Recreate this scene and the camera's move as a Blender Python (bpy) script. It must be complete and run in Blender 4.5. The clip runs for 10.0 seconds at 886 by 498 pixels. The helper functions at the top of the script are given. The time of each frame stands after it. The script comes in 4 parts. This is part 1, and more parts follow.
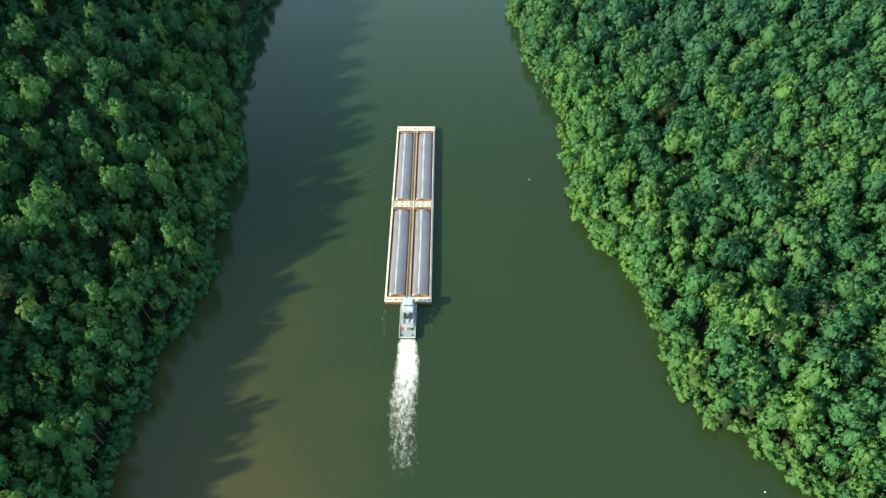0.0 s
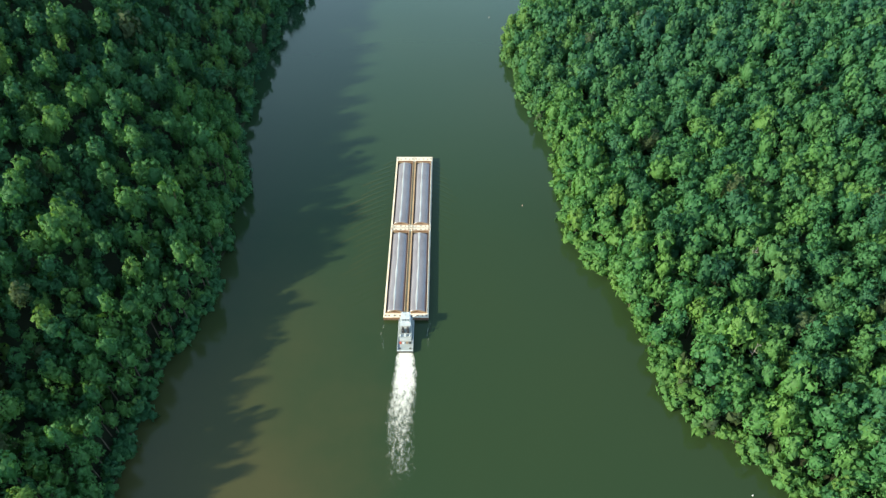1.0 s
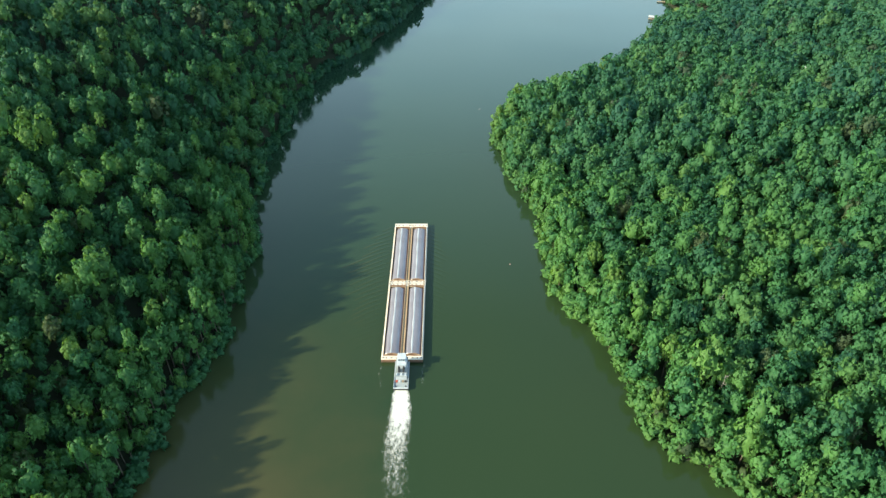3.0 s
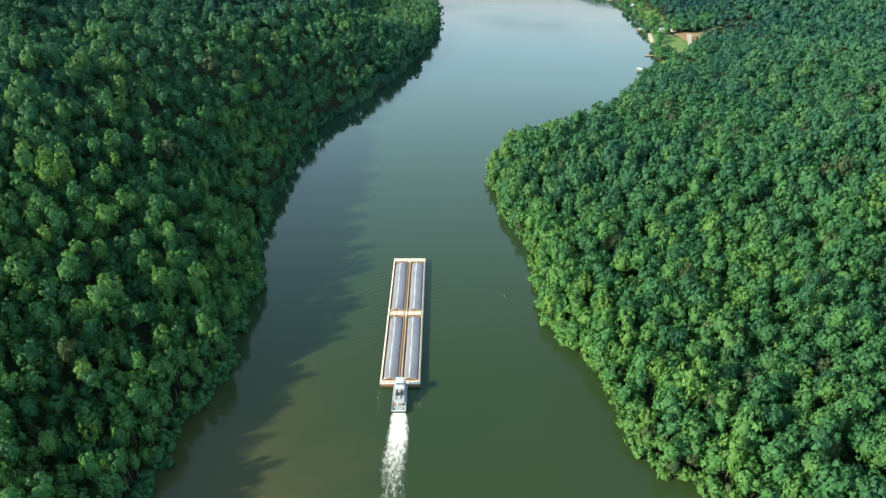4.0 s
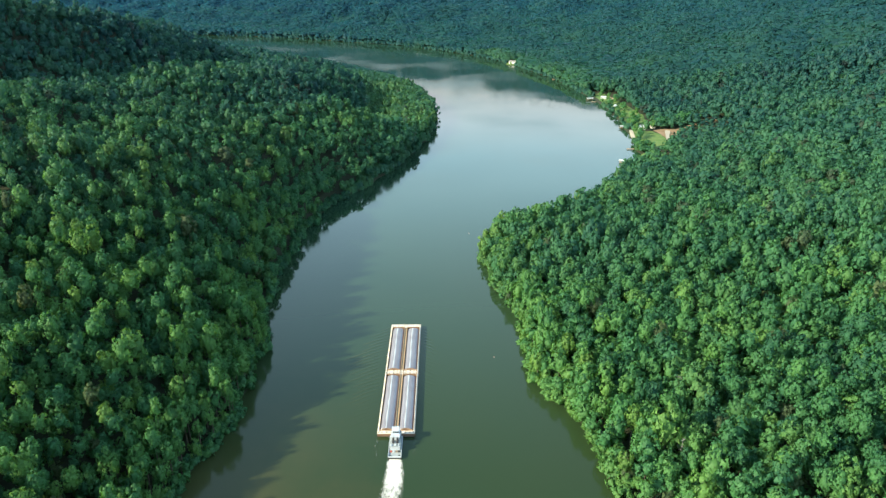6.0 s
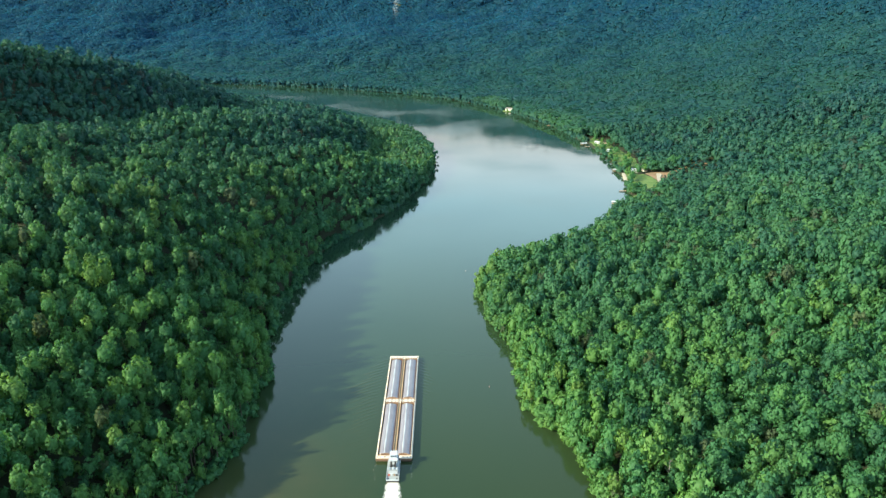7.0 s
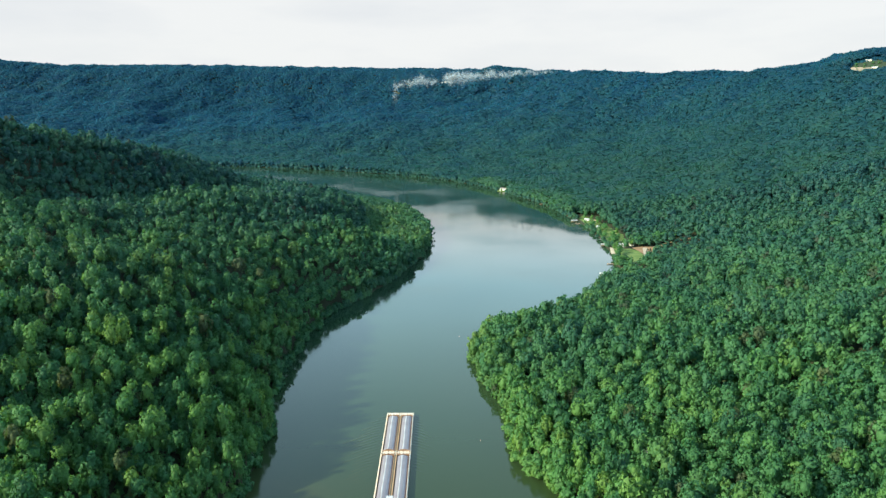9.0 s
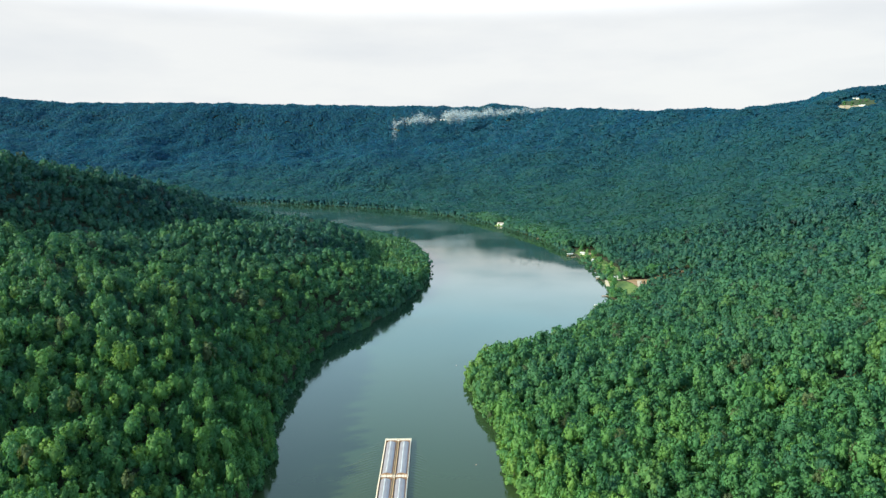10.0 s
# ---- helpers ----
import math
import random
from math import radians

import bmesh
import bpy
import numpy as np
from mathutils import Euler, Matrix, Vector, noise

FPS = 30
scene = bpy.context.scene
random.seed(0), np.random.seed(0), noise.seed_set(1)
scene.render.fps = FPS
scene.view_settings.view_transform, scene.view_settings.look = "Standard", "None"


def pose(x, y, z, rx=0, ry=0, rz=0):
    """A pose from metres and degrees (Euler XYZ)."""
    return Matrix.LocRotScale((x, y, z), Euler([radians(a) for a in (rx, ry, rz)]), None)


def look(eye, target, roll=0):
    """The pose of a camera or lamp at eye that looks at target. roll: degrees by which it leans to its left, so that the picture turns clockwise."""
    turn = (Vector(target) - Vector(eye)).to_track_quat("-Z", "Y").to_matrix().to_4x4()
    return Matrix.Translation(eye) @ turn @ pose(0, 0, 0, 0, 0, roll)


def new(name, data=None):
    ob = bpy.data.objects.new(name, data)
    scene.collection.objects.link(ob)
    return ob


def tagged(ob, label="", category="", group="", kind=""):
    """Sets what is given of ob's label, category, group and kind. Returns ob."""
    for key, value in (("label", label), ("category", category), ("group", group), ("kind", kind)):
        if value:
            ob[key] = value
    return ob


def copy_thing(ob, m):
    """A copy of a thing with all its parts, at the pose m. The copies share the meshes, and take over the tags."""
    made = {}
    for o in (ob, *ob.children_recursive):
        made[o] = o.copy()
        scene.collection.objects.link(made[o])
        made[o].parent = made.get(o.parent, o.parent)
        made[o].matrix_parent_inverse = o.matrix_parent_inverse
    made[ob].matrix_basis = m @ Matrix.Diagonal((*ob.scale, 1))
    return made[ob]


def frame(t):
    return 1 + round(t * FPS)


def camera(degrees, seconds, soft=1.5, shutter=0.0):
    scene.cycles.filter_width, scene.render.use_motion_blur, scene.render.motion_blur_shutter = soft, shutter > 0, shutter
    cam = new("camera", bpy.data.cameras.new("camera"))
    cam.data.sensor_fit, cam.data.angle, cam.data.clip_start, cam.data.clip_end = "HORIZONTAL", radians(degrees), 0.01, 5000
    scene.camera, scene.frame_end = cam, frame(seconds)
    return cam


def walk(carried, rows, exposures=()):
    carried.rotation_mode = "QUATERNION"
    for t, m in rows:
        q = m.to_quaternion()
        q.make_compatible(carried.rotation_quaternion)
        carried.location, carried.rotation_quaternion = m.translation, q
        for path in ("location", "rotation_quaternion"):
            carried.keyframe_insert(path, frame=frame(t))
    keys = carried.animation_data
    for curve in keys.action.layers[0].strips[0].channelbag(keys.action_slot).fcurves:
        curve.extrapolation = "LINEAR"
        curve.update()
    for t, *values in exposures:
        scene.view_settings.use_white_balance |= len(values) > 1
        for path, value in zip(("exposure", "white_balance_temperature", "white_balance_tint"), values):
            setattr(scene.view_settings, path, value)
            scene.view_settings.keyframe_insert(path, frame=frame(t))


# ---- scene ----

# ---------------------------------------------------------------- camera
cam = camera(67.1, 10.0, soft=1.4)
# seconds, eye x, y, z, yaw, pitch, roll
PATH = [
    (0, -0.386, -7.733, 250.566, -0.334, -50.370, -0.091),
    (0.5, 0.234, -18.396, 250.451, -0.368, -48.127, -0.095),
    (1, 0.859, -29.075, 250.335, -0.402, -45.847, -0.099),
    (1.5, 1.487, -39.769, 250.220, -0.438, -43.545, -0.102),
    (2, 2.119, -50.479, 250.105, -0.474, -41.234, -0.106),
    (2.5, 2.755, -61.205, 249.990, -0.510, -38.927, -0.110),
    (3.25, 3.717, -77.323, 249.817, -0.567, -35.497, -0.115),
    (4, 4.688, -93.475, 249.644, -0.625, -32.132, -0.121),
    (4.5, 5.339, -104.263, 249.528, -0.665, -29.940, -0.125),
    (5, 5.995, -115.067, 249.413, -0.705, -27.796, -0.128),
    (5.5, 6.655, -125.886, 249.298, -0.746, -25.707, -0.132),
    (6.25, 7.652, -142.144, 249.125, -0.809, -22.688, -0.138),
    (7, 8.658, -158.437, 248.952, -0.874, -19.814, -0.143),
    (7.5, 9.333, -169.318, 248.836, -0.917, -17.983, -0.147),
    (8, 10.012, -180.215, 248.721, -0.962, -16.220, -0.151),
    (8.5, 10.696, -191.128, 248.606, -1.007, -14.526, -0.154),
    (9, 11.383, -202.056, 248.490, -1.053, -12.899, -0.158),
    (9.5, 12.074, -213.000, 248.375, -1.100, -11.336, -0.162),
    (10, 12.769, -223.959, 248.260, -1.147, -9.835, -0.165),
]
walk(cam, [(t, pose(x, y, z, 0, 0, yaw) @ pose(0, 0, 0, 90 + pitch) @ pose(0, 0, 0, 0, 0, roll))
           for t, x, y, z, yaw, pitch, roll in PATH],
     exposures=[(0, 0.68), (2.5, 0.72), (5, 0.84), (7, 0.92), (7.6, 0.88), (8.5, 0.76), (10, 0.78)])

# ---------------------------------------------------------------- light
SUN_EL = 26.8
SUN_FROM = Vector((-0.93, -0.36, 0)).normalized()      # level direction towards the sun


def build_world():
    w = bpy.data.worlds.new("sky")
    scene.world = w
    w.use_nodes = True
    nt = w.node_tree
    nt.nodes.clear()
    n = nt.nodes.new
    out = n("ShaderNodeOutputWorld")
    bg = n("ShaderNodeBackground")
    sky = n("ShaderNodeTexSky")
    sky.sky_type = "NISHITA"
    sky.sun_disc = False
    sky.sun_elevation = radians(SUN_EL)
    sky.sun_rotation = math.atan2(SUN_FROM.x, SUN_FROM.y)
    sky.altitude = 200
    scale = n("ShaderNodeVectorMath")
    scale.operation = "MULTIPLY"
    scale.inputs[1].default_value = (0.102, 0.120, 0.113)      # a slightly green cast from the moist air
    nt.links.new(sky.outputs[0], scale.inputs[0])
    tc = n("ShaderNodeTexCoord")
    sep = n("ShaderNodeSeparateXYZ")
    nt.links.new(tc.outputs["Generated"], sep.inputs[0])
    # high thin cloud: almost closed near the skyline, broken overhead
    mp = n("ShaderNodeMapping")
    mp.inputs["Scale"].default_value = (1.6, 1.6, 7.0)
    nt.links.new(tc.outputs["Generated"], mp.inputs[0])
    nz = n("ShaderNodeTexNoise")
    nz.inputs["Scale"].default_value = 2.4
    nz.inputs["Detail"].default_value = 7
    nz.inputs["Roughness"].default_value = 0.55
    nt.links.new(mp.outputs[0], nz.inputs[0])
    tone = n("ShaderNodeValToRGB")
    tone.color_ramp.elements[0].position, tone.color_ramp.elements[0].color = 0.30, (0.475, 0.49, 0.505, 1)
    tone.color_ramp.elements[1].position, tone.color_ramp.elements[1].color = 0.58, (0.525, 0.533, 0.535, 1)
    nt.links.new(nz.outputs[0], tone.inputs[0])
    up = n("ShaderNodeMapRange")
    up.inputs[1].default_value, up.inputs[2].default_value = 0.31, 0.68
    up.inputs[3].default_value, up.inputs[4].default_value = 0.97, CLOUD_TOP
    nt.links.new(sep.outputs[2], up.inputs[0])
    # the thin cloud lets more light through higher up
    glow = n("ShaderNodeMapRange")
    glow.interpolation_type = "SMOOTHSTEP"
    glow.inputs[1].default_value, glow.inputs[2].default_value = 0.15, 0.23
    glow.inputs[3].default_value, glow.inputs[4].default_value = 1.0, CLOUD_GLOW
    nt.links.new(sep.outputs[2], glow.inputs[0])
    lit = n("ShaderNodeVectorMath")
    lit.operation = "SCALE"
    blue = n("ShaderNodeMix")
    blue.data_type = "RGBA"
    blue.blend_type = "MULTIPLY"
    blue.inputs[7].default_value = (0.63, 0.96, 1.15, 1)
    cold = n("ShaderNodeMapRange")
    cold.inputs[1].default_value, cold.inputs[2].default_value = 0.18, 0.27
    nt.links.new(sep.outputs[2], cold.inputs[0])
    nt.links.new(cold.outputs[0], blue.inputs[0])
    nt.links.new(tone.outputs[0], blue.inputs[6])
    nt.links.new(blue.outputs[2], lit.inputs[0])
    nt.links.new(glow.outputs[0], lit.inputs[3])
    mix = n("ShaderNodeMix")
    mix.data_type = "RGBA"
    nt.links.new(up.outputs[0], mix.inputs[0])
    nt.links.new(scale.outputs[0], mix.inputs[6])
    nt.links.new(lit.outputs[0], mix.inputs[7])
    nt.links.new(mix.outputs[2], bg.inputs[0])
    bg.inputs[1].default_value = 1.0
    nt.links.new(bg.outputs[0], out.inputs[0])


CLOUD_TOP, CLOUD_GLOW = 0.12, 2.3
build_world()
sun = new("sun", bpy.data.lights.new("sun", "SUN"))
sun.data.energy = 5.0
sun.data.angle = radians(1.6)
sun.data.color = (1.0, 0.93, 0.63)
sun_dir = SUN_FROM * math.cos(radians(SUN_EL)) + Vector((0, 0, math.sin(radians(SUN_EL))))
sun.matrix_world = look(sun_dir * 900, (0, 0, 0))


# ---------------------------------------------------------------- materials
def material(name, build):
    m = bpy.data.materials.new(name)
    m.use_nodes = True
    nt = m.node_tree
    b = nt.nodes["Principled BSDF"]
    build(nt, b)
    return m


def node(nt, kind, **inputs):
    n = nt.nodes.new(kind)
    for k, v in inputs.items():
        n.inputs[k].default_value = v
    return n


def noise_node(nt, scale, detail=4, rough=0.55, coord="Object", stretch=(1, 1, 1)):
    tc = nt.nodes.new("ShaderNodeTexCoord")
    mp = nt.nodes.new("ShaderNodeMapping")
    mp.inputs["Scale"].default_value = stretch
    nz = node(nt, "ShaderNodeTexNoise", Scale=scale, Detail=detail, Roughness=rough)
    nt.links.new(tc.outputs[coord], mp.inputs[0])
    nt.links.new(mp.outputs[0], nz.inputs["Vector"])
    return nz


def ramp(nt, source, stops):
    r = nt.nodes.new("ShaderNodeValToRGB")
    e = r.color_ramp.elements
    while len(e) < len(stops):
        e.new(0.5)
    for el, (p, c) in zip(e, stops):
        el.position = p
        el.color = (*c, 1)
    nt.links.new(source, r.inputs[0])
    return r


def mixed(nt, fac, a, b, mode="MIX"):
    m = nt.nodes.new("ShaderNodeMix")
    m.data_type = "RGBA"
    m.blend_type = mode
    for sock, v in ((m.inputs[0], fac), (m.inputs[6], a), (m.inputs[7], b)):
        if isinstance(v, bpy.types.NodeSocket):
            nt.links.new(v, sock)
        elif isinstance(v, (int, float)):
            sock.default_value = v
        else:
            sock.default_value = (*v, 1)
    return m.outputs[2]


def bump(nt, b, height, strength, distance):
    bp = node(nt, "ShaderNodeBump", Strength=strength, Distance=distance)
    nt.links.new(height, bp.inputs["Height"])
    nt.links.new(bp.outputs[0], b.inputs["Normal"])


def painted(name, col, dirt, rough=0.5, metal=0.0, scale=0.6, amount=0.5, spots=6.0):
    """Painted or bare metal with broad staining and fine scuffs."""
    def build(nt, b):
        big = noise_node(nt, scale, 5, 0.6)
        fine = noise_node(nt, spots, 4, 0.65)
        f1 = ramp(nt, big.outputs[0], [(0.42, (0, 0, 0)), (0.75, (amount, amount, amount))])
        f2 = ramp(nt, fine.outputs[0], [(0.52, (0, 0, 0)), (0.75, (amount, amount, amount))])
        c = mixed(nt, f1.outputs[0], col, dirt)
        c = mixed(nt, f2.outputs[0], c, dirt)
        nt.links.new(c, b.inputs["Base Color"])
        b.inputs["Roughness"].default_value = rough
        b.inputs["Metallic"].default_value = metal
        bump(nt, b, fine.outputs[0], 0.25, 0.02)
    return material(name, build)


def build_water(nt, b):
    silt = noise_node(nt, 0.004, 4, 0.5)
    c = ramp(nt, silt.outputs[0], [(0.35, (0.016, 0.044, 0.026)), (0.68, (0.022, 0.047, 0.023))])
    # far water is tinted tealer, part of its reflected tone put in the colour
    where = nt.nodes.new("ShaderNodeTexCoord")
    place = nt.nodes.new("ShaderNodeSeparateXYZ")
    nt.links.new(where.outputs["Object"], place.inputs[0])
    up = nt.nodes.new("ShaderNodeMapRange")
    up.inputs[1].default_value, up.inputs[2].default_value = 480, 110
    nt.links.new(place.outputs[1], up.inputs[0])
    lower = ramp(nt, silt.outputs[0], [(0.35, (0.0235, 0.045, 0.0175)), (0.68, (0.030, 0.047, 0.0165))])
    clear = mixed(nt, up.outputs[0], c.outputs[0], lower.outputs[0])
    # a brown plume of silt drifts along the western side of the near reach
    tc = nt.nodes.new("ShaderNodeTexCoord")
    swirl = noise_node(nt, 0.018, 5, 0.6)
    bend = nt.nodes.new("ShaderNodeVectorMath")
    bend.operation = "MULTIPLY_ADD"
    nt.links.new(swirl.outputs[1], bend.inputs[0])
    bend.inputs[1].default_value = (110, 160, 0)
    nt.links.new(tc.outputs["Object"], bend.inputs[2])
    sep = nt.nodes.new("ShaderNodeSeparateXYZ")
    nt.links.new(bend.outputs[0], sep.inputs[0])
    side = nt.nodes.new("ShaderNodeMapRange")
    side.inputs[1].default_value, side.inputs[2].default_value = 40, -25
    nt.links.new(sep.outputs[0], side.inputs[0])
    reach = nt.nodes.new("ShaderNodeMapRange")
    reach.inputs[1].default_value, reach.inputs[2].default_value = 330, 160
    nt.links.new(sep.outputs[1], reach.inputs[0])
    both = nt.nodes.new("ShaderNodeMath")
    both.operation = "MULTIPLY"
    nt.links.new(side.outputs[0], both.inputs[0])
    nt.links.new(reach.outputs[0], both.inputs[1])
    nt.links.new(mixed(nt, both.outputs[0], clear, (0.060, 0.059, 0.024)), b.inputs["Base Color"])
    b.inputs["IOR"].default_value = 1.42
    b.inputs["Roughness"].default_value = 0.06
    rip = noise_node(nt, 0.35, 3, 0.5)
    gust = noise_node(nt, 0.006, 3, 0.5)
    g = ramp(nt, gust.outputs[0], [(0.40, (0.15, 0.15, 0.15)), (0.65, (1, 1, 1))])
    m = nt.nodes.new("ShaderNodeMath")
    m.operation = "MULTIPLY"
    nt.links.new(rip.outputs[0], m.inputs[0])
    nt.links.new(g.outputs[0], m.inputs[1])
    bump(nt, b, m.outputs[0], 0.25, 0.10)
    dull = ramp(nt, gust.outputs[0], [(0.42, (0.045, 0.045, 0.045)), (0.66, (0.15, 0.15, 0.15))])
    nt.links.new(dull.outputs[0], b.inputs["Roughness"])


def build_leaf(nt, b):
    """Canopy leaves: tint by tree, bluer with distance to stand in for haze, small change from spray to spray."""
    at = nt.nodes.new("ShaderNodeAttribute")
    at.attribute_name = "tint"
    oi = nt.nodes.new("ShaderNodeObjectInfo")
    add = nt.nodes.new("ShaderNodeMath")
    add.operation = "MULTIPLY_ADD"
    nt.links.new(oi.outputs["Random"], add.inputs[0])
    add.inputs[1].default_value = 0.22
    nt.links.new(at.outputs["Fac"], add.inputs[2])
    c = ramp(nt, add.outputs[0], [(0.05, (0.033, 0.122, 0.070)), (0.40, (0.053, 0.186, 0.082)),
                                  (0.62, (0.084, 0.238, 0.086)), (0.84, (0.116, 0.268, 0.080)),
                                  (0.95, (0.145, 0.282, 0.072)), (1.0, (0.086, 0.132, 0.060))])
    ge = nt.nodes.new("ShaderNodeNewGeometry")
    v = ramp(nt, ge.outputs["Random Per Island"], [(0.0, (0.86, 0.87, 0.88)), (1.0, (1.12, 1.12, 1.08))])
    haze = nt.nodes.new("ShaderNodeAttribute")
    haze.attribute_name = "haze"
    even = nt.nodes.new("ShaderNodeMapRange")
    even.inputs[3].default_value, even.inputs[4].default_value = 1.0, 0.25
    nt.links.new(haze.outputs["Fac"], even.inputs[0])
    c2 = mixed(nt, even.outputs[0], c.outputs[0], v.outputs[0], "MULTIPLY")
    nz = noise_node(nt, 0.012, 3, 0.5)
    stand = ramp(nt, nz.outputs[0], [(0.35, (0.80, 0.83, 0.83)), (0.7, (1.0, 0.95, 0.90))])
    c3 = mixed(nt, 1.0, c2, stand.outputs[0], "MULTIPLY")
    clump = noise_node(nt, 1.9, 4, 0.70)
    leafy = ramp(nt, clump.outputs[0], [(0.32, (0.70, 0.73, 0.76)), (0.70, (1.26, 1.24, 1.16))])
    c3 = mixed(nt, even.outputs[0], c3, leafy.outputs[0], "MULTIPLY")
    # distance haze put in the leaf colour, in two steps towards blue
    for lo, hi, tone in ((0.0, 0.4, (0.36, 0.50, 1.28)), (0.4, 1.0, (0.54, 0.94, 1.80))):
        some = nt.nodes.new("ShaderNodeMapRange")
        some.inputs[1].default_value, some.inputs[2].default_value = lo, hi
        nt.links.new(haze.outputs["Fac"], some.inputs[0])
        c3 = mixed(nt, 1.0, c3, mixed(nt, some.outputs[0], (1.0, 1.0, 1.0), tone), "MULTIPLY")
    nt.links.new(c3, b.inputs["Base Color"])
    b.inputs["Roughness"].default_value = 0.6
    b.inputs["Specular IOR Level"].default_value = 0.3
    bump(nt, b, clump.outputs[0], 0.6, 0.5)
    tr = nt.nodes.new("ShaderNodeBsdfTranslucent")
    lighter = mixed(nt, 1.0, c3, mixed(nt, haze.outputs["Fac"], (1.65, 1.55, 0.75), (1.3, 1.5, 1.5)), "MULTIPLY")
    nt.links.new(lighter, tr.inputs[0])
    ms = nt.nodes.new("ShaderNodeMixShader")
    # leaves turn more translucent with distance, softening contrast like haze
    thin = nt.nodes.new("ShaderNodeMapRange")
    thin.inputs[1].default_value = 0.12
    thin.inputs[3].default_value, thin.inputs[4].default_value = 0.33, 0.52
    nt.links.new(haze.outputs["Fac"], thin.inputs[0])
    nt.links.new(thin.outputs[0], ms.inputs[0])
    nt.links.new(b.outputs[0], ms.inputs[1])
    nt.links.new(tr.outputs[0], ms.inputs[2])
    nt.links.new(ms.outputs[0], nt.nodes["Material Output"].inputs[0])


def build_floor(nt, b):
    nz = noise_node(nt, 0.08, 6, 0.6)
    fine = noise_node(nt, 1.5, 4, 0.6)
    c = ramp(nt, nz.outputs[0], [(0.35, (0.022, 0.034, 0.014)), (0.55, (0.035, 0.045, 0.020)), (0.75, (0.042, 0.050, 0.026))])
    nt.links.new(mixed(nt, 0.4, c.outputs[0], fine.outputs[1], "MULTIPLY"), b.inputs["Base Color"])
    b.inputs["Roughness"].default_value = 0.95
    bump(nt, b, fine.outputs[0], 0.6, 0.4)


def build_grass(nt, b):
    nz = noise_node(nt, 0.09, 5, 0.6)
    fine = noise_node(nt, 2.0, 3, 0.6)
    c = ramp(nt, nz.outputs[0], [(0.35, (0.07, 0.15, 0.03)), (0.6, (0.13, 0.20, 0.05)), (0.75, (0.19, 0.21, 0.08))])
    nt.links.new(c.outputs[0], b.inputs["Base Color"])
    b.inputs["Roughness"].default_value = 0.9
    bump(nt, b, fine.outputs[0], 0.5, 0.2)


def build_dirt(nt, b):
    nz = noise_node(nt, 0.12, 5, 0.6)
    c = ramp(nt, nz.outputs[0], [(0.3, (0.21, 0.135, 0.075)), (0.7, (0.31, 0.20, 0.125))])
    nt.links.new(c.outputs[0], b.inputs["Base Color"])
    b.inputs["Roughness"].default_value = 0.95


def build_bark(nt, b):
    nz = noise_node(nt, 3.0, 5, 0.6, stretch=(1, 1, 0.2))
    c = ramp(nt, nz.outputs[0], [(0.3, (0.06, 0.048, 0.035)), (0.7, (0.17, 0.14, 0.11))])
    nt.links.new(c.outputs[0], b.inputs["Base Color"])
    b.inputs["Roughness"].default_value = 0.9
    bump(nt, b, nz.outputs[0], 0.6, 0.05)


def build_foam(nt, b):
    """Churned foam: the "thick" attribute says how closed it is; the rest is open water."""
    at = nt.nodes.new("ShaderNodeAttribute")
    at.attribute_name = "thick"
    web = noise_node(nt, 0.55, 8, 0.74, stretch=(1, 0.55, 1))
    fine = noise_node(nt, 1.7, 5, 0.7)
    s = nt.nodes.new("ShaderNodeMath")
    s.operation = "MULTIPLY_ADD"
    nt.links.new(fine.outputs[0], s.inputs[0])
    s.inputs[1].default_value = 0.45
    nt.links.new(web.outputs[0], s.inputs[2])
    t = nt.nodes.new("ShaderNodeMath")
    t.operation = "ADD"
    nt.links.new(s.outputs[0], t.inputs[0])
    nt.links.new(at.outputs["Fac"], t.inputs[1])
    r = ramp(nt, t.outputs[0], [(0.96, (0, 0, 0)), (1.0, (1, 1, 1))])
    r.color_ramp.elements[0].position, r.color_ramp.elements[1].position = 0.70, 0.98
    b.inputs["Base Color"].default_value = (0.78, 0.75, 0.71, 1)
    b.inputs["Roughness"].default_value = 0.8
    # the older foam is thinner
    age = nt.nodes.new("ShaderNodeMapRange")
    age.inputs[1].default_value, age.inputs[2].default_value = -0.12, 0.22
    age.inputs[3].default_value, age.inputs[4].default_value = 0.30, 1.0
    nt.links.new(at.outputs["Fac"], age.inputs[0])
    veil = nt.nodes.new("ShaderNodeMath")
    veil.operation = "MULTIPLY"
    nt.links.new(r.outputs[0], veil.inputs[0])
    nt.links.new(age.outputs[0], veil.inputs[1])
    nt.links.new(veil.outputs[0], b.inputs["Alpha"])
    bump(nt, b, s.outputs[0], 0.8, 0.4)


WATER = material("river_water", build_water)
LEAF = material("leaves", build_leaf)
FLOOR = material("forest_floor", build_floor)
GRASS = material("mown_grass", build_grass)
DIRT = material("bare_dirt", build_dirt)
BARK = material("bark", build_bark)
FOAM = material("foam", build_foam)
CREAM = painted("cream_deck_paint", (0.78, 0.69, 0.59), (0.49, 0.33, 0.23), 0.6, 0, 0.25, 0.45, 1.6)
SHEEN_STRIP = painted("sheen_strip_metal", (0.56, 0.55, 0.57), (0.38, 0.36, 0.37), 0.4, 0.3, 0.3, 0.3, 1.0)
RUST = painted("rusty_steel", (0.30, 0.17, 0.11), (0.16, 0.085, 0.05), 0.8, 0, 0.4, 0.8, 2.5)
HULL = painted("hull_steel", (0.16, 0.10, 0.07), (0.06, 0.05, 0.045), 0.65, 0, 0.3, 0.8, 2.0)
COVER = painted("cover_steel", (0.29, 0.265, 0.30), (0.185, 0.150, 0.165), 0.34, 0.22, 0.12, 0.5, 0.8)
